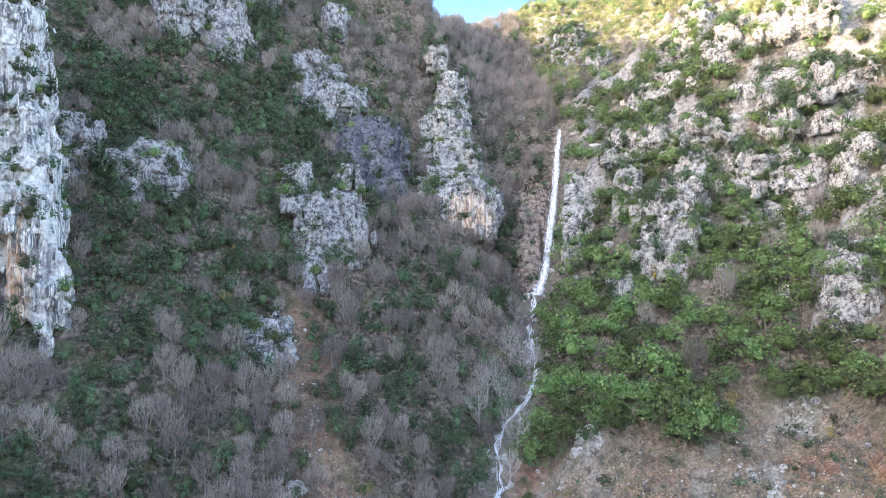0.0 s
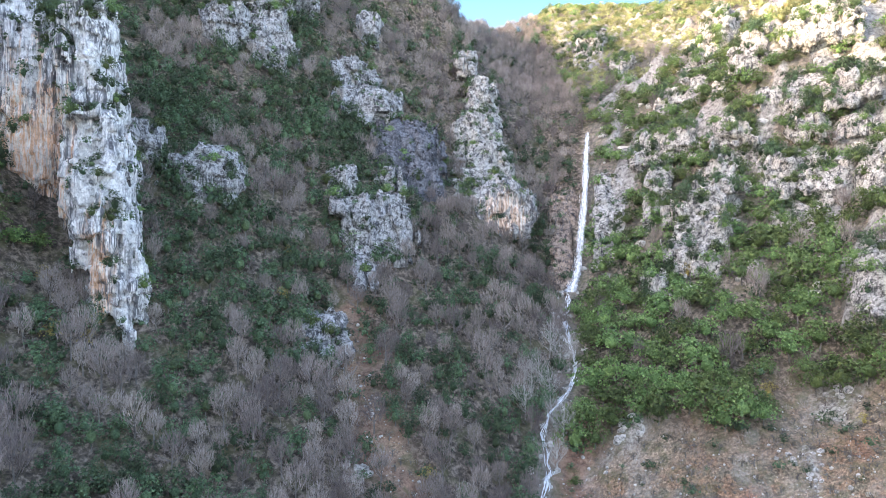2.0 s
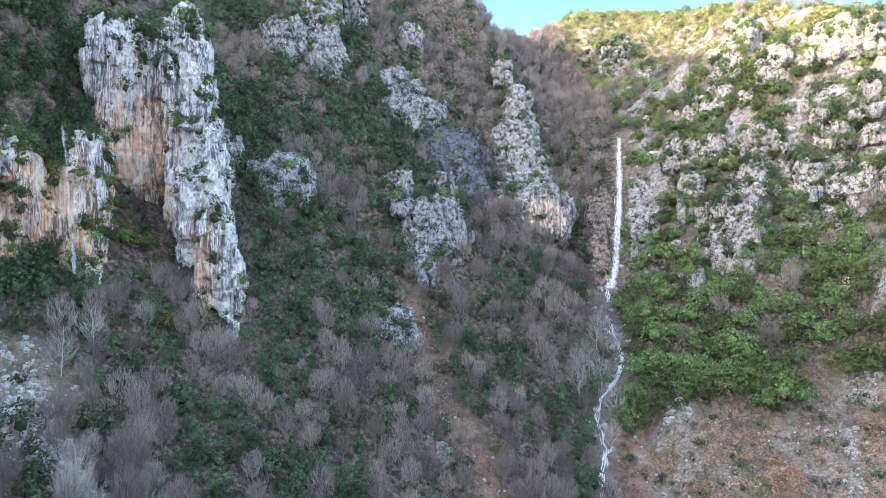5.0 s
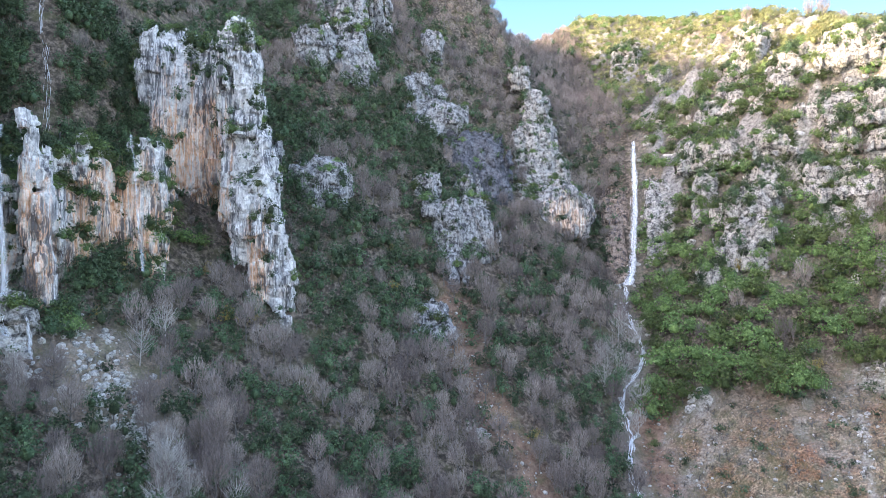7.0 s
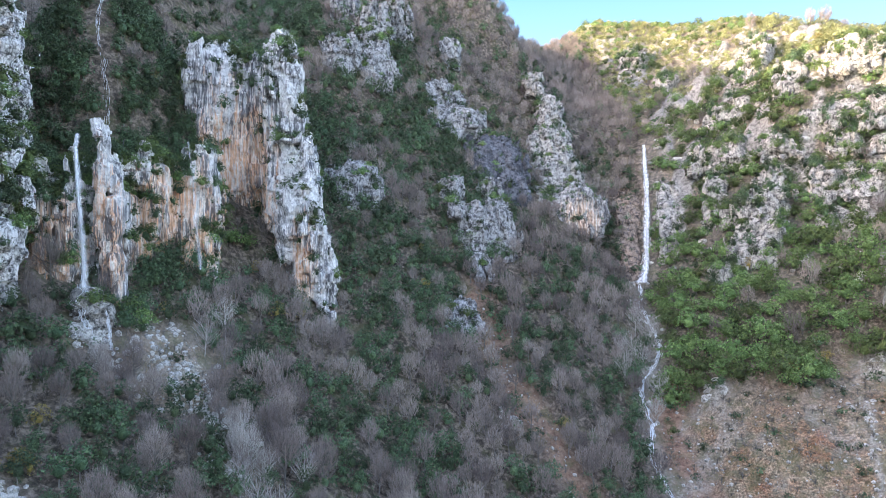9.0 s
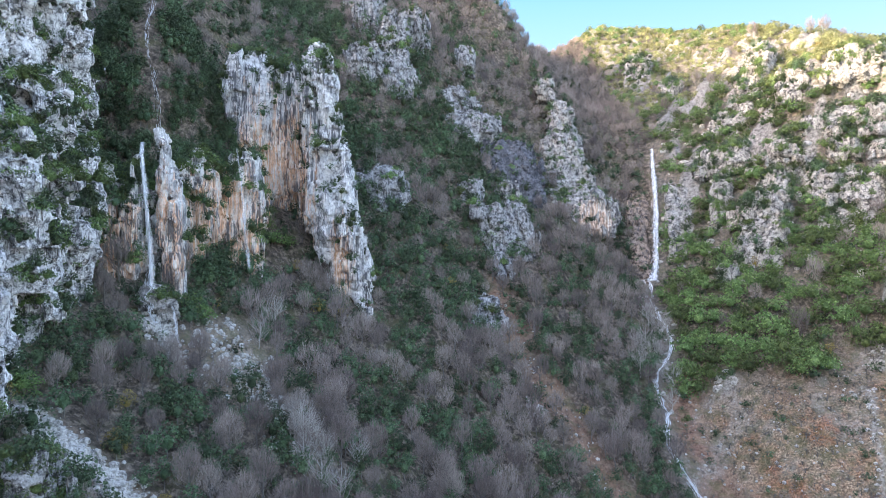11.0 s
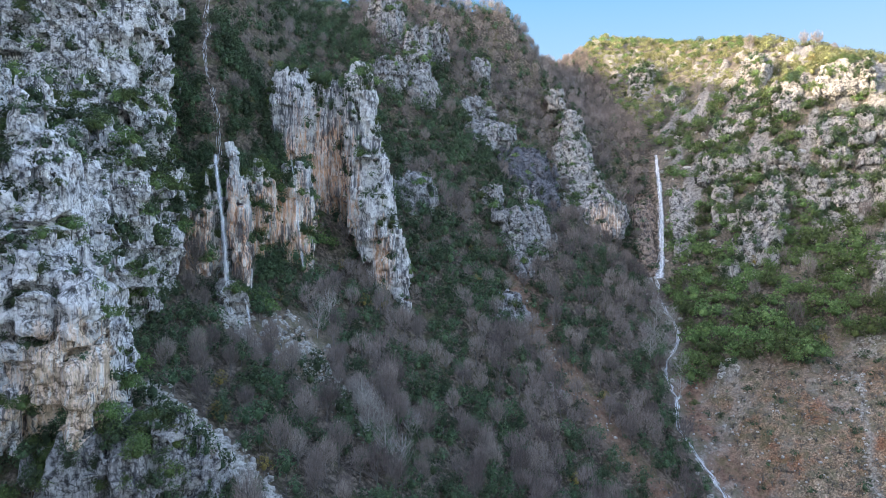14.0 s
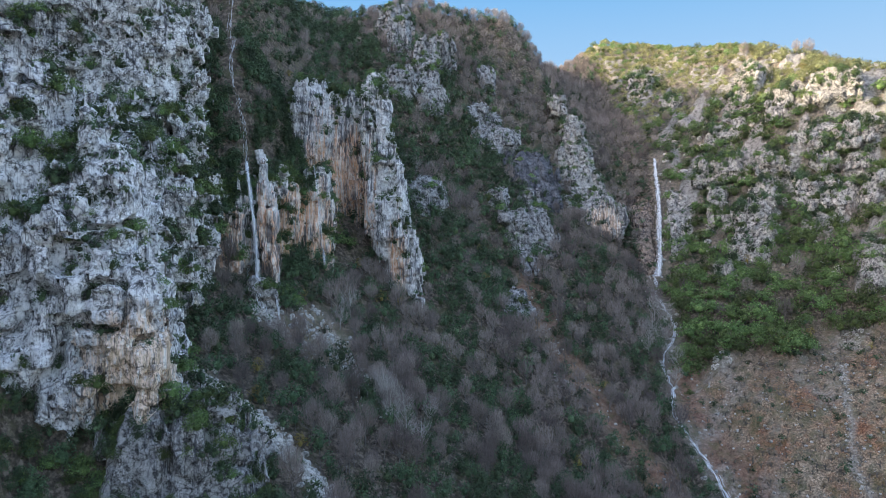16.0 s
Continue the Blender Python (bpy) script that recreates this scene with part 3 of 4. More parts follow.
crag("near_cliff", "pale grey limestone cliff with a creamy overhang", NEAR_ROCK,
     [(-136, 31, 58, 9, 9, 30, 14, 4), (-126.5, 30.5, 57, 5.5, 8.5, 28, 12, 3), (-119.5, 29.5, 54, 5, 8, 22, 10, 3), (-113.5, 28.5, 51, 4.6, 7.5, 19, 10, 3), (-108.4, 28, 47.5, 4.0, 7, 12.5, 8, 3), (-121, 43, 54, 9, 8, 22, 10, 3)],
     0.55, 0.9, 0.5, 0.018, big=0.4, carve=[(-106.6, 20.6, 48.5, 1.0, 3.2, 5.5, -12, 2), (-110.3, 20.6, 43.5, 1.1, 3.2, 4.5, 20, 2), (-112.5, 20.5, 38, 0.9, 2.6, 3, 20, 2), (-106.5, 20, 33, 5, 4, 4, 0, 2)])
crag("lower_buttress", "grey streaked limestone buttress below the cliff", LIMESTONE,
     [(-106, 25.5, 25, 6, 5, 12, 10, 3), (-98.5, 26.5, 22, 5.5, 5, 12, 15, 3), (-93, 28, 18, 4, 4, 11, 15, 3)], 0.55, 0.8, 1.2, 0.05, big=0.7)
crag("cascade_rock", "pale wet boulders under the side waterfall", WARM_LIMESTONE, [(-102.7, 76.5, 51.8, 2.2, 2.2, 2.2, 0, 2.5), (-100.6, 76.0, 49.5, 2.0, 2.0, 2.6, 20, 2.5), (-101.8, 75.5, 46.1, 2.4, 2.2, 2.4, -20, 2.5), (-99.2, 75.0, 42.8, 2.4, 2.2, 2.4, 10, 2.5), (-96.5, 73.5, 39.0, 3.0, 2.4, 1.8, 10, 2.5)], 0.4, 0.5, 0.6, 0.02, sink=3.5)

# crags on the hillsides
crag("broken_crag", "grey broken limestone crag among bare trees", LIMESTONE, [(-42, 203, 119, 3.5, 2.8, 4.9, 10, 3), (-35, 208, 118, 4.3, 3.3, 5.7, 8, 3), (-37, 200, 108, 10.6, 4.4, 6.5, 9, 3)], 0.6, 0.8, 0.8, lean=0.4)
crag("rock_outcrop", "small grey limestone outcrop high on the slope", LIMESTONE, [(-36, 219, 138, 4.0, 3.1, 5.9, 8, 3)], 0.6, 0.7, lean=0.3)
crag("twin_crag", "pale twin-headed limestone crag on the wooded slope", LIMESTONE, [(-37, 167, 78, 3.9, 3.0, 4.4, 11, 3), (-24, 168, 74, 2.5, 2.3, 6.1, 7, 3), (-28, 158, 66, 8.8, 5.6, 9.5, 8, 3)], 0.5, 0.8, 0.8, lean=0.25)
crag("wet_slab", "dark wet limestone slab with pale drips", DARK_SLAB, [(-21, 186, 86, 10, 6, 14, 5, 3)], 0.6, 0.6, 1.4, lean=0.5)
crag("rock_outcrop", "grey limestone outcrop half hidden by evergreens", LIMESTONE, [(-64, 144, 78, 7.0, 4.4, 6.5, 22, 3)], 0.6, 0.8, lean=0.3)
crag("upper_crag", "streaked grey limestone crag high on the slope", LIMESTONE, [(-73, 184, 127, 6.1, 4.2, 7.3, 20, 3), (-63, 190, 126, 6.9, 4.6, 10.6, 17, 3)], 0.6, 0.8, 1.3, lean=0.3)
crag("skyline_crag", "streaked limestone crag standing on the ridge", LIMESTONE, [(-77, 224, 160, 7.3, 4.8, 14.6, 3, 3), (-55.5, 207.0, 146.1, 3.4, 3.5, 9, 0, 3), (-62.8, 188.0, 120.2, 3.4, 3.4, 9.5, 5, 3), (-74.1, 200.0, 142.2, 4.2, 4, 12, 0, 3), (-62.9, 196.0, 138.6, 4.4, 4.2, 11, 0, 3)], 0.6, 0.8, 1.5, lean=0.1)
crag("spire", "tall pale limestone spire beside the waterfall", WARM_LIMESTONE, [(2.8, 217.0, 110.9, 5.2, 6.5, 9, -2, 2.4), (0.3, 208.0, 97.0, 7.4, 7, 10, -2, 3), (1.8, 200.0, 84.7, 9.4, 7, 10.5, -4, 3), (1.9, 190.0, 74.1, 10.2, 6.5, 9, -4, 3), (-2.6, 228.0, 127.8, 3.0, 4, 4.5, 0, 3)], 0.55, 0.8, 0.9, 0.02, lean=0.35, big=0.45)
crag("scarred_crag", "limestone crag under the spire with an ochre scar", SCARRED, [(5, 188, 74, 9.4, 5.5, 8.7, -3, 3)], 0.5, 0.7, 1.2, lean=0.2)
crag("fall_cliff", "warm grey rock wall the waterfall runs down", WARM_LIMESTONE, [(39, 184, 70, 4.2, 3.2, 15.3, -13, 3)], 0.6, 0.6, 1.0, 0.01, 0.75)
crag("wet_rock_wall", "brown wet rock beside the falling water", WET_BROWN, [(26, 191, 66, 3.7, 2.9, 14.9, -9, 3)], 0.6, 0.6, 0.8, 0.01, 0.75)
crag("rock_rib", "grey limestone rib beside the pillar", LIMESTONE, [(-79, 141, 81, 4.1, 3.1, 8.0, 27, 3)], 0.6, 0.8, 1.2, lean=0.2)
crag("rock_outcrop", "pale weathered limestone outcrop among evergreen shrubs", WARM_LIMESTONE, [(53.4, 154.7, 66, 6.1, 4.6, 10.2, -42, 4)], 0.65, 0.8, 1.1, 0.03, 0.5, big=0.75)
crag("rock_outcrop", "pale weathered limestone outcrop among evergreen shrubs", WARM_LIMESTONE, [(48.9, 174.1, 75, 2.1, 2.2, 7.2, -42, 4)], 0.65, 0.8, 1.1, 0.03, 0.5, big=0.75)
crag("rock_outcrop", "pale weathered limestone outcrop among evergreen shrubs", WARM_LIMESTONE, [(51.5, 165.6, 70, 2.2, 2.3, 3.2, -42, 4)], 0.65, 0.8, 1.1, 0.03, 0.5, big=0.75)
crag("rock_outcrop", "pale weathered limestone outcrop among evergreen shrubs", WARM_LIMESTONE, [(62.2, 163.4, 80, 3.9, 3.3, 4.9, -42, 4)], 0.65, 0.8, 1.1, 0.03, 0.5, big=0.75)
crag("rock_outcrop", "pale weathered limestone outcrop among evergreen shrubs", WARM_LIMESTONE, [(56.2, 185.4, 91, 7.7, 3.6, 4.9, -42, 4)], 0.65, 0.8, 1.1, 0.03, 0.5, big=0.75)
crag("rock_outcrop", "pale weathered limestone outcrop among evergreen shrubs", WARM_LIMESTONE, [(67.5, 167.6, 92, 4.2, 2.8, 3.5, -42, 4)], 0.65, 0.8, 1.1, 0.03, 0.5, big=0.75)
crag("rock_outcrop", "pale weathered limestone outcrop among evergreen shrubs", WARM_LIMESTONE, [(82.0, 214.4, 130, 5.0, 3.9, 12.7, -42, 4)], 0.65, 0.8, 1.1, 0.03, 0.5, big=0.75)
crag("rock_outcrop", "pale weathered limestone outcrop among evergreen shrubs", WARM_LIMESTONE, [(77.0, 178.1, 116, 4.1, 3.4, 6.7, -42, 4)], 0.65, 0.8, 1.1, 0.03, 0.5, big=0.75)
crag("rock_outcrop", "pale weathered limestone outcrop among evergreen shrubs", WARM_LIMESTONE, [(92.0, 168.2, 121, 8.1, 4.5, 6.6, -42, 4)], 0.65, 0.8, 1.1, 0.03, 0.5, big=0.75)
crag("rock_outcrop", "pale weathered limestone outcrop among evergreen shrubs", WARM_LIMESTONE, [(86.3, 160.4, 101, 11.3, 3.3, 4.3, -42, 4)], 0.65, 0.8, 1.1, 0.03, 0.5, big=0.75)
crag("rock_outcrop", "pale weathered limestone outcrop among evergreen shrubs", WARM_LIMESTONE, [(64.3, 205.4, 109, 4.0, 3.2, 4.3, -42, 4)], 0.65, 0.8, 1.1, 0.03, 0.5, big=0.75)
crag("rock_outcrop", "pale weathered limestone outcrop among evergreen shrubs", WARM_LIMESTONE, [(75.3, 154.4, 80, 6.5, 3.5, 4.7, -42, 4)], 0.65, 0.8, 1.1, 0.03, 0.5, big=0.75)
crag("rock_outcrop", "pale weathered limestone outcrop among evergreen shrubs", WARM_LIMESTONE, [(74.5, 147.6, 68, 4.4, 2.9, 3.5, -42, 4)], 0.65, 0.8, 1.1, 0.03, 0.5, big=0.75)
crag("rock_outcrop", "pale weathered limestone outcrop among evergreen shrubs", WARM_LIMESTONE, [(90.6, 149.7, 90, 4.4, 2.4, 2.6, -42, 4)], 0.65, 0.8, 1.1, 0.03, 0.5, big=0.75)
crag("rock_outcrop", "pale weathered limestone outcrop among evergreen shrubs", WARM_LIMESTONE, [(81.4, 158.5, 92, 3.5, 3.0, 3.8, -42, 4)], 0.65, 0.8, 1.1, 0.03, 0.5, big=0.75)
crag("rock_outcrop", "pale weathered limestone outcrop among evergreen shrubs", WARM_LIMESTONE, [(88.1, 140.2, 78, 3.5, 3.1, 6.1, -42, 4)], 0.65, 0.8, 1.1, 0.03, 0.5, big=0.75)
crag("rock_outcrop", "pale weathered limestone outcrop among evergreen shrubs", WARM_LIMESTONE, [(82.2, 147.4, 76, 3.6, 3.1, 4.9, -42, 4)], 0.65, 0.8, 1.1, 0.03, 0.5, big=0.75)
crag("rock_outcrop", "pale weathered limestone outcrop among evergreen shrubs", WARM_LIMESTONE, [(75.1, 119.2, 54, 3.8, 3.2, 6.1, -42, 4)], 0.65, 0.8, 1.1, 0.03, 0.5, big=0.75)
crag("rock_outcrop", "pale weathered limestone outcrop among evergreen shrubs", WARM_LIMESTONE, [(41.5, 150.6, 51, 2.5, 2.5, 3.3, -42, 4)], 0.65, 0.8, 1.1, 0.03, 0.5, big=0.75)
crag("rock_outcrop", "pale weathered limestone outcrop among evergreen shrubs", WARM_LIMESTONE, [(69.3, 201.4, 111, 3.0, 2.7, 4.7, -42, 4)], 0.65, 0.8, 1.1, 0.03, 0.5, big=0.75)
crag("rock_outcrop", "pale weathered limestone outcrop among evergreen shrubs", WARM_LIMESTONE, [(58.1, 244.3, 130, 4.0, 3.4, 5.6, -42, 4)], 0.65, 0.8, 1.1, 0.03, 0.5, big=0.75)
crag("rock_outcrop", "pale weathered limestone outcrop among evergreen shrubs", WARM_LIMESTONE, [(53.8, 277.0, 148, 4.6, 3.7, 7.6, -42, 4)], 0.65, 0.8, 1.1, 0.03, 0.5, big=0.75)
crag("rock_outcrop", "pile of pale limestone blocks among bare trees", LIMESTONE, [(-36, 134, 43, 4.6, 3.4, 4.7, 13, 3)], 0.4, 0.6, 0.3, lean=0.9)
crag("rock_outcrop", "pile of pale limestone blocks among bare trees", LIMESTONE, [(-29, 152, 59, 2.8, 2.5, 4.9, 9, 3)], 0.4, 0.6, 0.3, lean=0.9)


# ---- plants ----
def empty(name):
    return new(name)


def part(name, me, parent, label=""):
    ob = new(name, me)
    ob.parent = parent
    return tagged(ob, label)


def tube(pts, radii, sides=4):
    """A tapered stem along pts; the last ring closes to a point."""
    pts = [np.asarray(p, float) for p in pts]
    v, f = [], []
    for i, (p, r) in enumerate(zip(pts, radii)):
        d = pts[min(i + 1, len(pts) - 1)] - pts[max(i - 1, 0)]
        d = d / (np.linalg.norm(d) + 1e-9)
        a = np.cross(d, (0.3, 0.8, 0.5))
        a /= np.linalg.norm(a)
        b = np.cross(d, a)
        for k in range(sides):
            w = 2 * math.pi * k / sides
            v.append(p + r * (math.cos(w) * a + math.sin(w) * b))
    for i in range(len(pts) - 1):
        for k in range(sides):
            f.append((i * sides + k, i * sides + (k + 1) % sides, (i + 1) * sides + (k + 1) % sides, (i + 1) * sides + k))
    return np.array(v), np.array(f)


def joined(pieces):
    vs, fs, at = [], [], 0
    for v, f in pieces:
        vs.append(v)
        fs.append(np.asarray(f) + at)
        at += len(v)
    return np.concatenate(vs), np.concatenate(fs)


def leaf_cards(rng, centres, out, size):
    """Small folded leaf clumps facing roughly outwards, each its own island."""
    n = len(centres)
    nor = out + rng.normal(0, 0.75, (n, 3)) + np.array([0, 0, 0.2])
    nor /= np.linalg.norm(nor, axis=1)[:, None]
    a = np.cross(nor, rng.normal(size=(n, 3)))
    a /= np.linalg.norm(a, axis=1)[:, None]
    b = np.cross(nor, a)
    s = size * rng.uniform(0.6, 1.35, (n, 1))
    dip = nor * s * 0.3
    v = np.stack([centres - a * s - dip, centres + a * s * 0.5 - b * s * 0.9, centres + a * s * 0.5 + b * s * 0.9], 1).reshape(-1, 3)
    return v, np.arange(3 * n).reshape(n, 3)


def ball(level):
    bm = bmesh.new()
    bmesh.ops.create_icosphere(bm, subdivisions=level + 1, radius=1.0)
    v, f = np.array([x.co for x in bm.verts]), np.array([[x.index for x in p.verts] for p in bm.faces])
    bm.free()
    return v, f


BALLS = [ball(0)]


def evergreen_parts(seed, height, width, cards=170, size=0.42, lobes_n=9, fine=0, limbs=4):
    """A round-headed evergreen: several lobes of leaf clumps over short stems."""
    rng = np.random.default_rng(seed)
    lobes = []
    for k in range(lobes_n):
        w = k * 2.4 + rng.uniform(-0.5, 0.5)
        r = width * 0.4 * math.sqrt(k / lobes_n) * rng.uniform(0.75, 1.2)
        lobes.append((r * math.cos(w), r * math.sin(w), height * (0.7 - 0.46 * k / lobes_n) + rng.uniform(-0.1, 0.1) * height,
                      width * rng.uniform(0.6, 0.9) / math.sqrt(lobes_n), height * rng.uniform(0.55, 0.85) / math.sqrt(lobes_n)))
    pts, outs = [], []
    for k in range(cards):
        lx, ly, lz, lr, lh = lobes[k % lobes_n]
        d = rng.normal(size=3)
        d /= np.linalg.norm(d)
        if d[2] < -0.3:
            d[2] *= -1
        m = rng.uniform(0.72, 1.22)
        pts.append((lx + d[0] * lr * m, ly + d[1] * lr * m, lz + d[2] * lh * m))
        outs.append(d)
    v, f = BALLS[fine]
    shells = [(v * (0.17 * width, 0.17 * width, 0.2 * height) + (0, 0, height * 0.4), f)]
    crown = joined(shells + [leaf_cards(rng, np.array(pts), np.array(outs), size)])
    stems = [tube([(0, 0, -0.8), (0.04 * width, 0, height * 0.25), (0, 0.04 * width, height * 0.6)], [0.14, 0.1, 0.03], 3)]
    for lx, ly, lz, lr, lh in lobes[:limbs]:
        stems.append(tube([(0, 0, height * 0.15), (lx, ly, lz)], [0.08, 0.02], 3))
    return crown, joined(stems)


def bare_parts(seed, height, width, twigs=190, thick=0.075, limbs=9, stout=1.0):
    """A leafless tree: trunk, forking limbs and a haze of fine rising twigs."""
    rng = np.random.default_rng(seed)
    lean = rng.normal(0, 0.05, 2) * height
    top = np.array([lean[0], lean[1], height * 0.8])
    stems, tips = [tube([(0, 0, -0.8), top * 0.4 + rng.normal(0, 0.1, 3), top], [0.17 * stout, 0.11 * stout, 0.03], 3)], []
    for k in range(limbs):
        s = rng.uniform(0.15, 0.7)
        base = top * s
        w = k * 2.4 + rng.uniform(-0.4, 0.4)
        reach = width * 0.5 * rng.uniform(0.55, 1.0) * (1.15 - 0.5 * s)
        tip = base + np.array([reach * math.cos(w), reach * math.sin(w), height * rng.uniform(0.2, 0.42) * (1.2 - s)])
        mid = (base + tip) / 2 + np.array([0, 0, -0.04 * height]) + rng.normal(0, 0.15, 3)
        stems.append(tube([base, mid, tip], [0.08 * stout, 0.055 * stout, 0.02], 3))
        tips += [(base * 0.35 + mid * 0.65, tip), (mid, tip)]
    tips.append((top * 0.6, top))
    tips.append((top * 0.75, top))
    vs, fs = [], []
    for k in range(twigs):
        w, e, m = rng.uniform(0, 2 * math.pi), math.acos(rng.uniform(-0.25, 1)), rng.uniform(0.35, 1) ** 0.6
        out = np.array([math.sin(e) * math.cos(w) * width * 0.46, math.sin(e) * math.sin(w) * width * 0.46, math.cos(e) * height * 0.36])
        q = np.array([lean[0] * 0.7, lean[1] * 0.7, height * 0.6]) + out * m
        if k % 3 == 0:
            a, b = tips[k % len(tips)]
            q = a + (b - a) * rng.uniform(0.2, 1.1) + rng.normal(0, 0.05 * width, 3)
        root = np.array([lean[0] * 0.4, lean[1] * 0.4, height * 0.12])
        d = (q - root) / np.linalg.norm(q - root) + rng.normal(0, 0.2, 3)
        p = q - d * height * rng.uniform(0.08, 0.2)
        side = np.cross(d, rng.normal(size=3))
        side = side / np.linalg.norm(side) * thick * rng.uniform(0.5, 1.4)
        n = len(vs)
        vs += [p - side, p + side, q]
        fs.append((n, n + 1, n + 2))
    return (np.array(vs), np.array(fs)), joined(stems)


def crowns(kind, seed0, count, make, leaf, bark, trunk_name="trunk"):
    out = []
    for k in range(count):
        crown, stem = make(seed0 + k)
        out.append((crown, stem, mesh_of(kind + "_crown", *crown, leaf, True), mesh_of(kind + "_trunk", *stem, bark)))
    return out


rng = np.random.default_rng(11)
OAK = crowns("evergreen", 100, 6, lambda s: evergreen_parts(s, 4.8, 5.8, 660, 0.18, 17), EVERGREEN, BARK)
DARK = crowns("dark_evergreen", 200, 6, lambda s: evergreen_parts(s, 6.0, 5.0, 560, 0.18, 15), DARK_GREEN, BARK)
BARE = crowns("bare_tree", 300, 8, lambda s: bare_parts(s, 7.8, 4.8, 1000, 0.024, 12), TWIG, BARK)
PALE = crowns("pale_tree", 400, 4, lambda s: bare_parts(s, 9.5, 6.0, 420, 0.014, 22, 0.55), PALE_TWIG, PALE_BARK)
OLIVES = crowns("olive_shrub", 520, 4, lambda s: evergreen_parts(s, 3.8, 4.8, 200, 0.23, 11), SUNLIT_OLIVE, BARK)
YELLOW = crowns("yellow_bush", 500, 3, lambda s: evergreen_parts(s, 3.6, 3.2, 260, 0.15, 7), YELLOW_LEAF, BARK)
SCRUB = crowns("dry_scrub", 600, 5, lambda s: bare_parts(s, 1.3, 2.2, 80, 0.05, 4), DRY, BARK)
FAR_OAK = crowns("far_evergreen", 120, 6, lambda s: evergreen_parts(s, 4.8, 5.8, 390, 0.23, 15, 0, 0), EVERGREEN, BARK)
FAR_DARK = crowns("far_dark_evergreen", 220, 6, lambda s: evergreen_parts(s, 6.0, 5.2, 235, 0.26, 12, 0, 0), DARK_GREEN, BARK)
THICKET = crowns("thicket", 800, 6, lambda s: bare_parts(s, 2.4, 3.2, 70, 0.028, 2), TWIG, BARK)
BRUSH = crowns("low_evergreen", 700, 5, lambda s: evergreen_parts(s, 2.0, 2.8, 58, 0.22, 6), DARK_GREEN, BARK)
FAR_BARE = crowns("far_bare_tree", 320, 8, lambda s: bare_parts(s, 7.6, 4.8, 460, 0.038, 5), TWIG, BARK)


def in_rock(x, y, z):
    for cx, cy, cz, rx, ry, rz, turn, lean in CRAGS:
        if abs(x - cx) < rx + 2 and abs(y - cy) < rx + ry + rz and abs(z - cz) < rz + 2:
            if blob((x, y, z), (cx, cy, cz, rx, ry, rz, turn, 3), lean) < 0.3:
                return True
    return False


FOREST = {"oak": [], "dark": [], "bare": [], "pale": [], "yellow": [], "scrub": [], "brush": [], "olive": [], "thicket": []}


def plant(kind, x, y, z, size):
    FOREST[kind].append((x, y, z, size, rng.uniform(0, 2 * math.pi)))


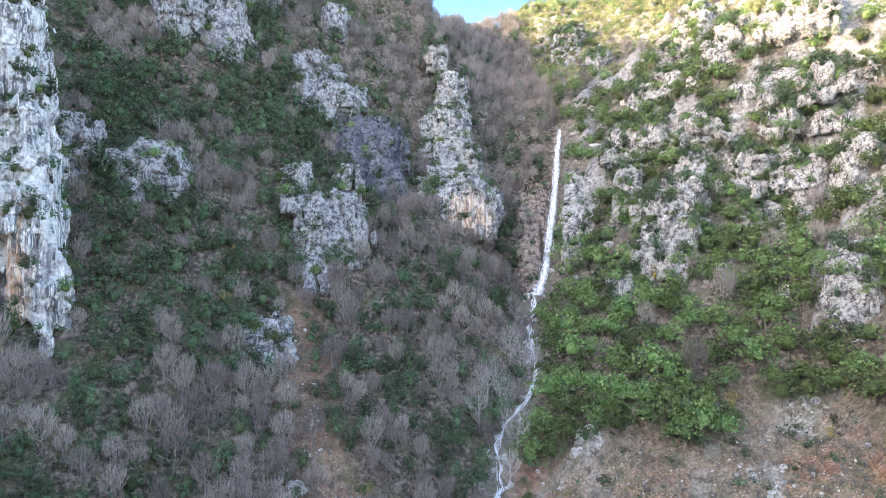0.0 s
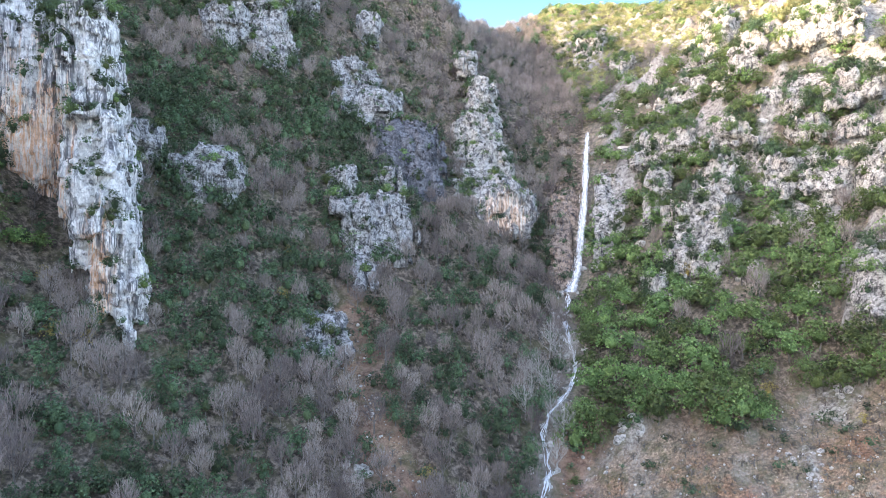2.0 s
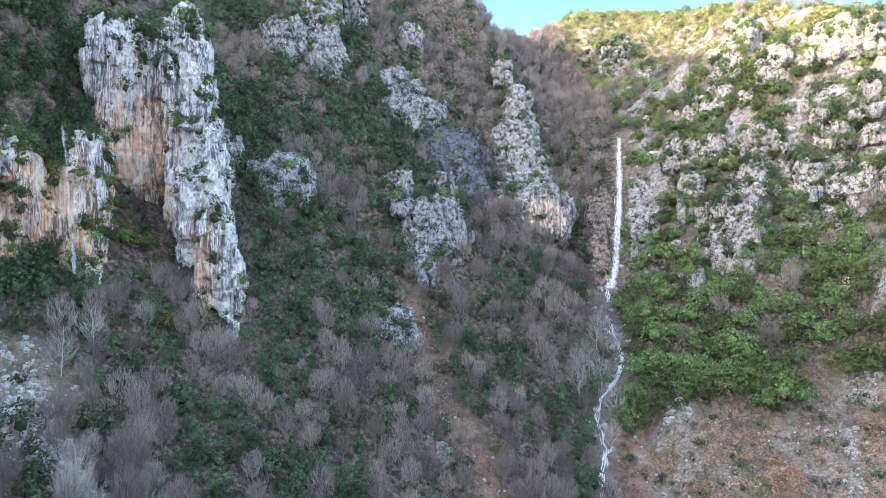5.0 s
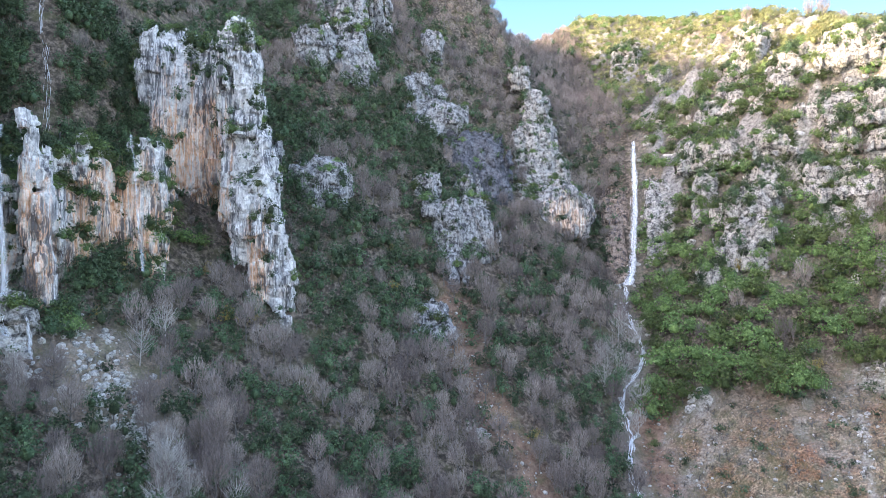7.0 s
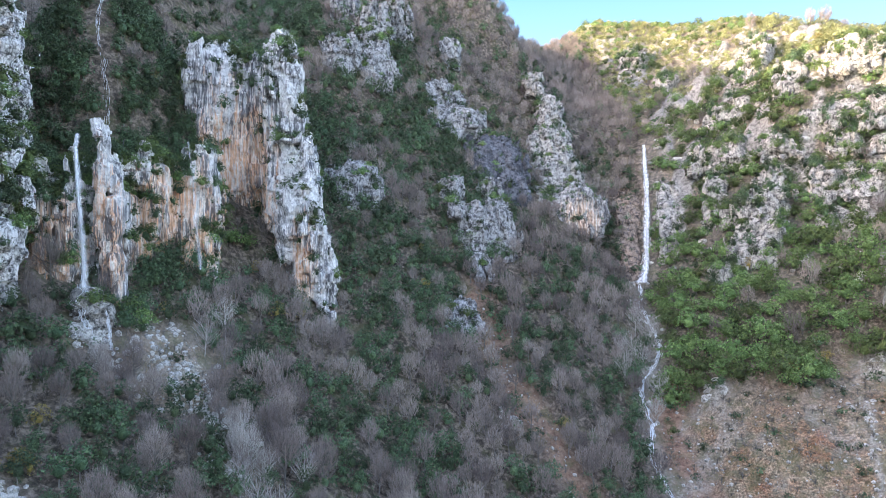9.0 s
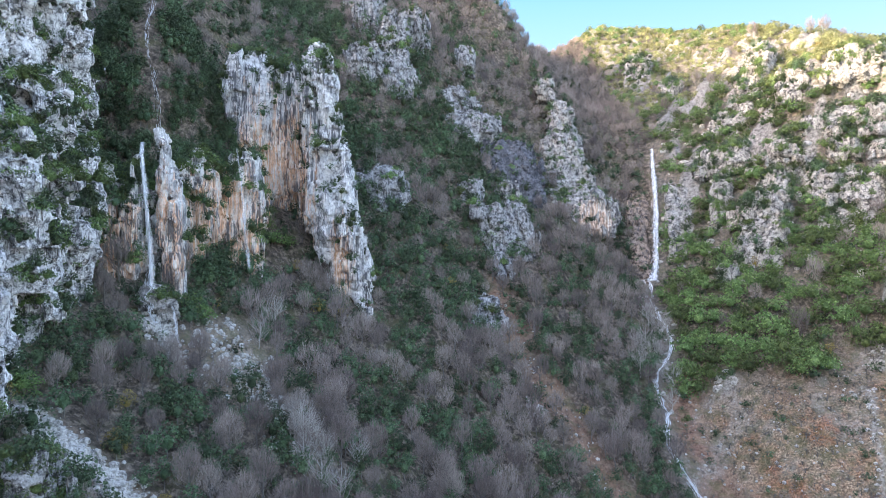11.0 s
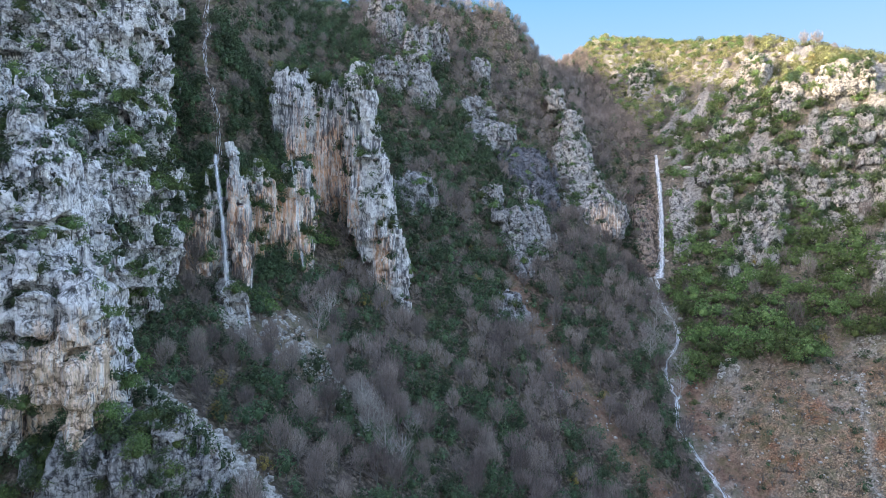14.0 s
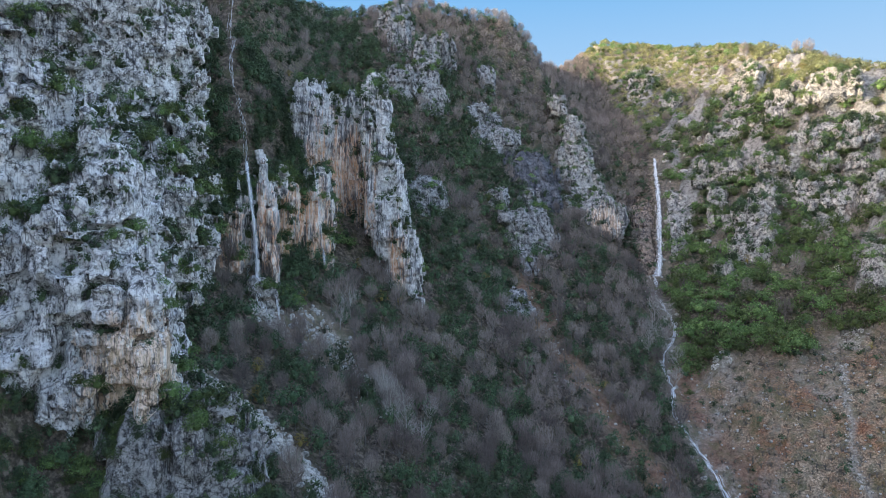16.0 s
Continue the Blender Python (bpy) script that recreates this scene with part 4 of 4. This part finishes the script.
def sow():
    """Plants by the ground they stand on, none closer than its crown allows."""
    cells = {}
    tries = 60000
    px, py = rng.uniform(-150, 132, tries), rng.uniform(-5, 392, tries)
    h = land(px, py)
    soil = bare_soil(px, py, h)
    patch = 0.8 * vnoise(px / 11, py / 11, 0 * px, 21) + 0.8 * vnoise(px / 5, py / 5, 0 * px, 22)
    dice, grow = rng.random(tries), rng.uniform(0.7, 1.25, tries)
    right, stone = px - stream_x(py), rock_ribs(px, py, h)
    for x, y, z, s, p, d, g, r, k in zip(px, py, h, soil, patch, dice, grow, right, stone):
        if y > np.interp(x, [-100, -20, 45, 80], [266, 274, 372, 402]) or x > np.interp(y, [150, 186, 260, 366], [130, 122, 114, 74]) or (x < -118 and 40 < y < 80) or (y < 18 and x > -80) or (-105 < x < -93 and 68 < y < 77) or (x < -134 and y < 80):
            continue
        if (-102 < x < -80 and 102 < y < 124 and d > 0.12) or (-10 < x < 16 and 172 < y < 224 and d > 0.25) or (-48 < x < -16 and 146 < y < 166 and d > 0.5):
            continue
        if -102 < x < -80 and 102 < y < 124 or (x < -98 and y < 26):
            g *= 0.6
        if (y < 62 and off_line(x, y, SCREE) < 2.4) or (x < -100 and y > 75 and off_line(x, y, GULLY) < 2.2):
            continue
        if (y > 262 and d > 0.85) or (-2.0 < r < 3.4 and y < 218) or (-4.5 < r < 6.0 and 168 < y < 216):
            continue
        kind, gap = "bare", 3.1
        if s > 0.45:
            if d > 0.8:
                continue
            kind, gap = ("scrub", 1.5) if d < 0.5 else ("thicket", 2.2) if d < 0.74 else ("dark", 6.0) if d < 0.77 else ("oak", 7.0)
            g *= 0.5 if kind in ("dark", "oak") else 1.1
        elif r > 2 and y < 236 + 0.3 * (x - 40):
            kind, gap = ("oak", 3.3) if d < 0.93 else ("bare", 3.5)
            if k > 0.3:
                continue
            g *= 1.3 if z < 62 else 1.15
            # high up, shrubs get the leaves coloured as if sunlit
            if z > 124 + 8 * p and d < 0.93:
                kind = "olive"
        elif r > 0:
            kind, gap = ("olive", 2.7) if d < 0.6 else ("oak", 3.0) if d < 0.85 else ("bare", 3.4)
            g *= 0.8
        elif x < -86 and y < 62:
            kind, gap = ("dark", 2.9 if y > 28 else 2.0) if d < 0.75 or y < 28 else ("bare", 3.0)
            g *= 0.85
        elif x < -94 and y > 84:
            kind, gap = ("dark", 2.8) if d < 0.85 else ("bare", 2.8)
            g *= 0.9
        elif x < -18 - 0.5 * abs(y - 160) and 112 < y < 205:
            kind, gap = ("dark", 2.5) if p + d > 0.15 else ("bare", 2.8)
        elif y > 175:
            kind, gap = ("bare", 2.65) if 0.6 * p + d < 0.82 else ("dark", 2.9)
            g *= 0.85
        else:
            kind, gap = ("dark", 2.6) if 0.6 * p + 1.1 * d > (0.55 if r < -22 else 0.74) else ("bare", 2.9)
            g *= 0.82 if kind == "dark" else 1.08
        if kind == "bare" and d > 0.985:
            kind = "yellow"
        gap *= 0.75 + 0.25 * g
        key = (int(x // 4), int(y // 4))
        near = [q for a in (-1, 0, 1) for b in (-1, 0, 1) for q in cells.get((key[0] + a, key[1] + b), ())]
        if any((x - q[0]) ** 2 + (y - q[1]) ** 2 < max(gap, q[2]) ** 2 * 0.8 for q in near) or in_rock(x, y, z + 0.8):
            continue
        cells.setdefault(key, []).append((x, y, gap))
        plant(kind, x, y, z, g)


sow()
for x, y, d in zip(rng.uniform(-105, 95, 1600), rng.uniform(55, 230, 1600), rng.random(1600)):
    z = float(land(x, y))
    if abs(x - stream_x(y)) > 2.5 and (d < 0.05 or bare_soil(x, y, z) < 0.4) and not in_rock(x, y, z + 0.5):
        plant("brush", x, y, z, rng.uniform(0.7, 1.6))
for x, y, d in zip(rng.uniform(-110, 95, 4200), rng.uniform(30, 262, 4200), rng.random(4200)):
    z = float(land(x, y))
    if abs(x - stream_x(y)) > 2 and (bare_soil(x, y, z) < 0.4 or d < 0.2) and (x < stream_x(y) or d < 0.3) and not in_rock(x, y, z + 0.5):
        plant("thicket", x, y, z, rng.uniform(0.5, 1.3))
for x, y in zip(rng.uniform(-130, -96, 560), rng.uniform(90, 132, 560)):
    z = float(land(x, y))
    if off_line(x, y, GULLY) > 2.4 and not in_rock(x, y, z + 0.8):
        plant("dark", x, y, z, rng.uniform(0.45, 1.0))
CLIFF_SHRUBS = [  # rooted in the near cliff
    (-126, 24, 81), (-124, 24, 80), (-128, 25, 78), (-123, 23, 76), (-127, 27, 74), (-123, 26, 73), (-124, 29, 88), (-121, 26, 85), (-120, 26, 76), (-114.5, 23, 66), (-112.6, 24, 65), (-114, 24, 63),
    (-112, 31, 73), (-116, 24, 72), (-123, 26, 69), (-120, 23, 62), (-110, 21, 57), (-106.5, 24, 53), (-126, 24, 54), (-126, 24, 56), (-104, 31, 40), (-113, 21, 39), (-122, 24, 59), (-124, 23, 64)]
LEDGE_SHRUBS = [  # rooted in the upper cliff and the buttress below
    (-123, 63, 91), (-120, 65, 90), (-118, 63, 87), (-114, 44, 80), (-111, 48, 71), (-113, 49.5, 75), (-126, 65, 112), (-134, 60, 105), (-117, 69, 110), (-140, 59, 97), (-121, 63, 97), (-142, 57, 104),
    (-144, 55, 107), (-136, 59, 109), (-109, 50, 66), (-109, 54, 62), (-110.5, 50, 56), (-112.5, 63, 51), (-100, 24, 35), (-97.5, 25, 34), (-102.5, 24, 34), (-95, 25, 35), (-109, 46, 39)]
for x, y, z in CLIFF_SHRUBS + LEDGE_SHRUBS:
    for k in range(2):
        plant("oak" if rng.random() < 0.6 else "dark", x + rng.normal(0, 0.9), y, z - rng.uniform(0, 0.5), rng.uniform(0.6, 1.0))
for x, y, z, big in LEDGES:
    if rng.random() < big:
        plant("oak" if rng.random() < 0.5 else "dark", x, y, z - 0.9, rng.uniform(0.35, 0.85) * (1.25 if big == 1.0 else 1.0))
    else:
        plant("brush", x, y, z - 0.3, rng.uniform(0.5, 1.3))
for x, y, d in zip(rng.uniform(14, 85, 230), rng.uniform(50, 125, 230), rng.random(230)):
    z = float(land(x, y))
    if x - stream_x(y) > 4 and bare_soil(x, y, z) > 0.5:
        plant("brush", x, y, z, rng.uniform(0.4, 1.0))
for x, y in ((-71, 64), (-68, 64), (-85, 84), (-83, 90), (-73, 67), (-71, 60), (-68, 58), (-65, 58), (-63, 67), (-72, 64), (11, 139), (13, 135),
             (9, 137), (17, 144), (13, 130), (20, 147), (14, 126), (8, 139), (-67, 155), (7, 131), (15, 149), (12, 121)):
    plant("pale", x, y, float(land(x, y)), rng.uniform(0.85, 1.2))
for x, y in ((-45, 134), (-83, 112), (-95, 45), (-44, 134), (41, 113), (61, 104), (-94, 46), (-108, 18), (-26, 85), (-76, 103), (-71, 105), (-72, 109), (-46, 144)):
    plant("yellow", x, y, float(land(x, y)), rng.uniform(0.7, 1.1))
for x, y in ((-108, 45), (-103, 31), (-107, 29), (-95, 81), (-98, 83), (-86, 116), (-89, 113), (-101, 24), (-98, 20), (-105, 16), (-94, 22), (-110, 12), (-92, 30), (-89, 26)):
    plant("oak", x, y, float(land(x, y)), rng.uniform(0.8, 1.15))

for x, y in zip(rng.uniform(-132, -99, 90), rng.uniform(9, 20, 90)):
    plant("oak" if rng.random() < 0.5 else "dark", x, y, float(land(x, y)) - 0.3, rng.uniform(0.55, 0.95))
for x, y, d in zip(rng.uniform(10, 95, 2600), rng.uniform(48, 128, 2600), rng.random(2600)):
    z = float(land(x, y))
    if x - stream_x(y) > 3 and bare_soil(x, y, z) > 0.5 and vnoise(np.array(x / 9), np.array(y / 9), np.array(0.0), 51) + 0.7 * d > 0.2:
        plant("scrub" if d < 0.6 else "thicket", x, y, z, rng.uniform(0.4, 1.1))

LOOKS = {
    "oak": (OAK, FAR_OAK, "evergreen_shrub", "round evergreen oak with dense mid-green leaves", "shrub"),
    "dark": (DARK, FAR_DARK, "evergreen_tree", "dark green evergreen tree on the shaded slope", "tree"),
    "bare": (BARE, FAR_BARE, "bare_tree", "leafless grey-brown tree with fine rising twigs", "tree"),
    "pale": (PALE, PALE, "pale_tree", "leafless pale-barked tree beside the stream", "tree"),
    "yellow": (YELLOW, YELLOW, "yellow_bush", "bush with thin yellowing autumn leaves", "bush"),
    "olive": (OLIVES, OLIVES, "olive_shrub", "round shrub on the sunlit ridge, sun's yellow painted into its leaves", "shrub"),
    "thicket": (THICKET, THICKET, "bare_bush", "low leafless brown bush in the undergrowth", "bush"),
    "brush": (BRUSH, BRUSH, "low_evergreen", "low evergreen undergrowth between the trees", "undergrowth"),
    "scrub": (SCRUB, SCRUB, "dry_scrub", "low dry brown scrub on open soil", "scrub"),
}


def grow_forest():
    for kind, (looks, far, name, label, category) in LOOKS.items():
        spots = sorted(FOREST[kind], key=lambda s: s[1] if kind != "oak" else s[1] + 0.3 * s[2])
        own, rest = spots[:260], spots[260:]
        for i, (x, y, z, s, w) in enumerate(own):
            look_ = looks[i % len(looks)]
            root = tagged(empty(name), label, category, name.replace("_", " ") + "s on the hillside")
            root.matrix_world = pose(x, y, z, 0, 0, math.degrees(w)) @ Matrix.Diagonal((s, s, s, 1))
            part("crown", look_[2], root)
            part("trunk", look_[3], root)
        if kind in ("brush", "thicket"):
            far = [(crown, None) for crown, _, _, _ in far]
        for half, what, mat in ((0, "crowns", looks[0][2].materials[0]), (1, "stems", looks[0][3].materials[0])):
            if half and kind in ("brush", "thicket"):
                continue
            for lot in range(6 if half == 0 else 1):
                pieces, tint = [], []
                for i, (x, y, z, s, w) in enumerate(rest):
                    if half == 0 and int(x * 7 + y * 3) % 6 != lot:
                        continue
                    v, f = far[i % len(far)][half]
                    c, k = math.cos(w) * s, math.sin(w) * s
                    tint.append(np.full(len(v), w / 6.2832 + 0.13 * y, np.float32))
                    pieces.append((np.stack([v[:, 0] * c - v[:, 1] * k + x, v[:, 0] * k + v[:, 1] * c + y, v[:, 2] * s + z], 1), f))
                if pieces:
                    me = mesh_of(name + "_" + what, *joined(pieces), mat, half == 0)
                    me.attributes.new("plant", "FLOAT", "POINT").data.foreach_set("value", np.concatenate(tint))
                    tagged(new(name + "_" + what, me), label + ", many together", category, kind="stuff")


grow_forest()


# ---- loose stone ----
def boulder_mesh(seed, mat):
    bm = bmesh.new()
    bmesh.ops.create_icosphere(bm, subdivisions=2, radius=1.0)
    for v in bm.verts:
        c = np.array(v.co)
        k = 1 + 0.3 * float(vnoise(c[0] * 1.3 + seed, c[1] * 1.3, c[2] * 1.3, seed)) + 0.18 * float(vnoise(c[0] * 3, c[1] * 3 + seed, c[2] * 3, seed + 1))
        v.co = Vector(np.clip(c * k, -0.8, 0.85) * (1.0, 0.8, 0.75))
    v = np.array([x.co for x in bm.verts])
    f = np.array([[x.index for x in p.verts] for p in bm.faces])
    bm.free()
    return v, f, mesh_of("boulder", v, f, mat)


PALE_STONE = rock_material("pale_stone", (0.47, 0.45, 0.41), (0.34, 0.325, 0.29), (0.18, 0.173, 0.16), 0.1, cracks=0.3, pit_shade=0.4)
BOULDERS = [boulder_mesh(k, PALE_STONE) for k in range(6)]


def stones():
    r = np.random.default_rng(5)
    spots = []
    for k in range(24000):
        x, y = r.uniform(-105, 110), r.uniform(25, 240)
        z = float(land(x, y))
        s, off = float(bare_soil(np.array(x), np.array(y), np.array(z))), x - float(stream_x(y))
        foot = math.exp(-((x + 88) / 10) ** 2 - ((y - 76) / 8) ** 2)
        if s > 0.4 and r.random() < 0.75:
            spots.append((x, y, z, 0.1 + 0.5 * r.random() ** 4))
        elif min((x - 26) ** 2 + (y - 122) ** 2, (x - 61) ** 2 + (y - 113) ** 2, (x + 26) ** 2 + (y - 109) ** 2, (x + 34) ** 2 + (y - 131) ** 2) < 9:
            spots.append((x, y, z, r.uniform(0.3, 1.2)))
        elif abs(off) < 3 and y < 180 and r.random() < 0.3:
            spots.append((x, y, z, r.uniform(0.3, 0.9)))
        elif y < 62 and off_line(x, y, SCREE) < 2.0:
            spots.append((x, y, z, r.uniform(0.15, 0.6)))
        elif foot > 0.3 and r.random() < 0.35:
            spots.append((x, y, z, r.uniform(0.25, 0.9)))
        elif off > 3 and z > 50 and r.random() < 0.08 and not in_rock(x, y, z + 0.5):
            spots.append((x, y, z, r.uniform(0.5, 1.9)))
    for line, count, wide, size in ((SCREE, 1200, 1.25, 0.85), ([(-94, 84), (-88, 78), (-80, 72), (-74, 66)], 420, 2.6, 0.8), ([(-4, 88), (-15, 104), (-25, 123), (-30, 140)], 70, 2.2, 0.45),
                                    ([(33, 55), (40, 66), (39, 78), (46, 92), (52, 104)], 260, 0.9, 0.5), ([(-102.9, 74.5), (-100, 72.5), (-95, 71)], 90, 1.2, 1.3)):
        for k in range(count):
            i = r.integers(len(line) - 1)
            t, (ax, ay), (bx, by) = r.random(), line[i], line[i + 1]
            x, y = ax + t * (bx - ax) + r.normal(0, wide), ay + t * (by - ay) + r.normal(0, wide)
            spots.append((x, y, float(land(x, y)), 0.1 + size * r.random() ** 2.2))
    spots.sort(key=lambda s: -s[3])
    pieces = []
    for i, (x, y, z, s) in enumerate(spots):
        v, f, me = BOULDERS[i % 6]
        w, sx, sz = r.uniform(0, 6.28), s * r.uniform(0.8, 1.5), s * r.uniform(0.7, 1.1)
        if i < 250:
            ob = tagged(new("boulder", me), "pale weathered limestone boulder lying on the slope", "boulder", "boulders on the slopes")
            ob.matrix_world = pose(x, y, z, r.uniform(-15, 15), r.uniform(-15, 15), math.degrees(w)) @ Matrix.Diagonal((sx, s, sz, 1))
        else:
            c, k = math.cos(w), math.sin(w)
            v, f = BALLS[0]
            q = v * (sx, s, sz) * 0.9
            pieces.append((np.stack([q[:, 0] * c - q[:, 1] * k + x, q[:, 0] * k + q[:, 1] * c + y, q[:, 2] + z], 1), f))
    tagged(new("stones", mesh_of("stones", *joined(pieces), PALE_STONE)), "loose pale stones strewn over the open soil", "stones", kind="stuff")


stones()


# ---- water ----
def ribbon(path, widths, strands, seed, jitter, thick, snake=0.0, span=(0.12, 0.4)):
    """Falling water as many thin overlapping threads along a path."""
    r = np.random.default_rng(seed)
    path = np.asarray(path, float)
    t = np.linspace(0, 1, len(path))
    pieces = []
    for k in range(strands):
        a = r.uniform(-0.05, 1 - span[0])
        a, b = max(a, 0.0), min(1, a + r.uniform(*span))
        q = np.linspace(a, b, 9)
        p = np.stack([np.interp(q, t, path[:, i]) for i in range(3)], 1)
        w = np.interp(q, t, widths)
        off = r.normal(0, 0.45)
        wob = off + 0.22 * np.sin(q * r.uniform(25, 70) + r.uniform(0, 6)) + snake * np.sin(q * 23)
        p[:, 0] += wob * w
        p[:, 1] -= r.uniform(0, jitter) + 0.15 * np.cos(q * 30)
        pieces.append(tube(p, thick * r.uniform(0.5, 1.3) * np.array([0.2, 0.8, 1, 1, 1, 1, 0.9, 0.6, 0.1]), 3))
    return joined(pieces)


def on_land(x, y, lift=0.6):
    return (x, y, float(land(x, y)) + lift)


fall = [(38.1, 214, 101), (37.4, 211.5, 98.5), (34.6, 201, 87), (31.6, 191, 73), (29.0, 183.5, 61.5), (26.6, 178, 54), (24.7, 174, 50)]
fall = [(x, y - 1.4, max(z, float(land(x, y - 1.4)) + 0.6)) for x, y, z in fall]
def veil_of(name, path, widths, seed, dense, layers=2, rows=90, cols=10):
    """Bowed sheets of spray over one another, down a path."""
    t, q = np.linspace(0, 1, len(path)), np.linspace(0, 1, rows)[:, None]
    line, u = np.asarray(path, float), np.linspace(-1, 1, cols)[None, :]
    x, y, z = (np.interp(q[:, 0], t, line[:, i])[:, None] for i in range(3))
    w = np.interp(q[:, 0], t, widths)[:, None]
    vs, fs, mid = [], [], []
    for k in range(layers):
        ragged = 1 + 0.3 * vnoise(q * 14, 0 * q + 3 * k, 0 * q, seed + k) + 0.2 * vnoise(q * 45, 0 * q + 3 * k, 0 * q, seed + k + 9)
        sway = 0.25 * w * vnoise(q * 8, 0 * q + 5 * k, 0 * q, seed + 20)
        vs.append(np.stack([x + sway + u * w * ragged * (1 - 0.15 * k), y - 0.25 * k - 0.5 * w * (1 - u * u), z + 0 * u], -1).reshape(-1, 3))
        idx = np.arange(rows * cols).reshape(rows, cols)
        fs.append(np.stack([idx[:-1, :-1], idx[:-1, 1:], idx[1:, 1:], idx[1:, :-1]], -1).reshape(-1, 4))
        mid.append((dense * (1 - np.abs(u) ** 1.5) + 0 * q).ravel())
    me = mesh_of(name, *joined(list(zip(vs, fs))), SPRAY, True)
    me.attributes.new("middle", "FLOAT", "POINT").data.foreach_set("value", np.concatenate(mid).astype(np.float32))
    return me


def waterfall(name, label, path, widths, seed, strands, thick, dense):
    root = tagged(new(name), label, "waterfall")
    root.matrix_world = Matrix.Translation(path[-1])
    for what, me in (("spray", veil_of(name, path, widths, seed, dense)), ("foam", mesh_of(name + "_strands", *ribbon(path, [0.8 * k for k in widths], strands, seed + 1, 0.8, thick, 0.1, (0.02, 0.08)), WATER, True))):
        ob = part(what, me, root)
        ob.matrix_parent_inverse = root.matrix_world.inverted()


waterfall("waterfall", "tall white waterfall running down a rock wall", fall, [0.7, 0.95, 1.25, 1.5, 1.35, 1.6, 2.2], 71, 300, 0.028, 0.3)
run = [on_land(float(stream_x(y)), y, 0.95) for y in np.arange(174, 84, -2.0)]
tagged(new("stream", mesh_of("stream", *ribbon(run, [0.35 + 0.5 * abs(math.sin(k * 1.7)) for k in range(len(run))], 380, 2, 0.4, 0.075, 1.6, (0.01, 0.035)), WATER, True)),
       "narrow white stream tumbling between stones", "stream")
side = [(-106, 79.6, 82.2), (-105.2, 77.5, 79), (-103.4, 75.6, 68), (-102.8, 75.6, 60), (-102.9, 75.6, 54.5)]
waterfall("side_waterfall", "thin side waterfall dropping past a rock pinnacle", side, [0.5, 0.55, 0.6, 0.75, 0.9], 81, 50, 0.022, 0.33)
steps = [(-102.2, 74.6, 54.7), (-102.6, 74.0, 51.9), (-101.7, 73.6, 49.1), (-100.8, 73.2, 45.8), (-99.5, 72.6, 43.6)]
tagged(new("side_cascade", mesh_of("side_cascade", *ribbon(steps, [0.7, 1.0, 0.6, 0.9, 0.7], 130, 4, 0.4, 0.045, 0.5, (0.04, 0.14)), WATER, True)), "thin cascade spilling over wet boulders", "cascade")
thread = [(-98.2, 74.2, 50.7), (-97.6, 73.8, 47.9), (-97.1, 73.4, 44.6), (-96.5, 73.0, 41.5), (-95.6, 72.0, 39.2)]
tagged(new("thread_waterfall", mesh_of("thread_waterfall", *ribbon(thread, [0.25, 0.25, 0.3, 0.4, 0.8], 70, 8, 0.3, 0.03, 0.0, (0.08, 0.3)), WATER, True)),
       "short white thread of water beside the wet boulders", "waterfall")
veil = [(-93.4, 99, 84), (-92.4, 98.6, 78), (-92.0, 98.4, 70), (-91.2, 98.2, 63), (-90.6, 98, 57)]
waterfall("veil_waterfall", "thread of water trickling down a brown rock recess", veil, [0.25, 0.3, 0.35, 0.45, 0.7], 91, 16, 0.015, 0.18)
bed = np.array(GULLY, float)
gully = [on_land(float(np.interp(k, range(8), bed[:, 0])), float(np.interp(k, range(8), bed[:, 1])), 0.35) for k in np.arange(0, 7.01, 0.2)]
tagged(new("gully_stream", mesh_of("gully_stream", *ribbon(gully, [1.0] * len(gully), 320, 5, 0.3, 0.04, 0.9, (0.008, 0.025)), WATER, True)), "thin stream in a steep rocky gully", "stream")
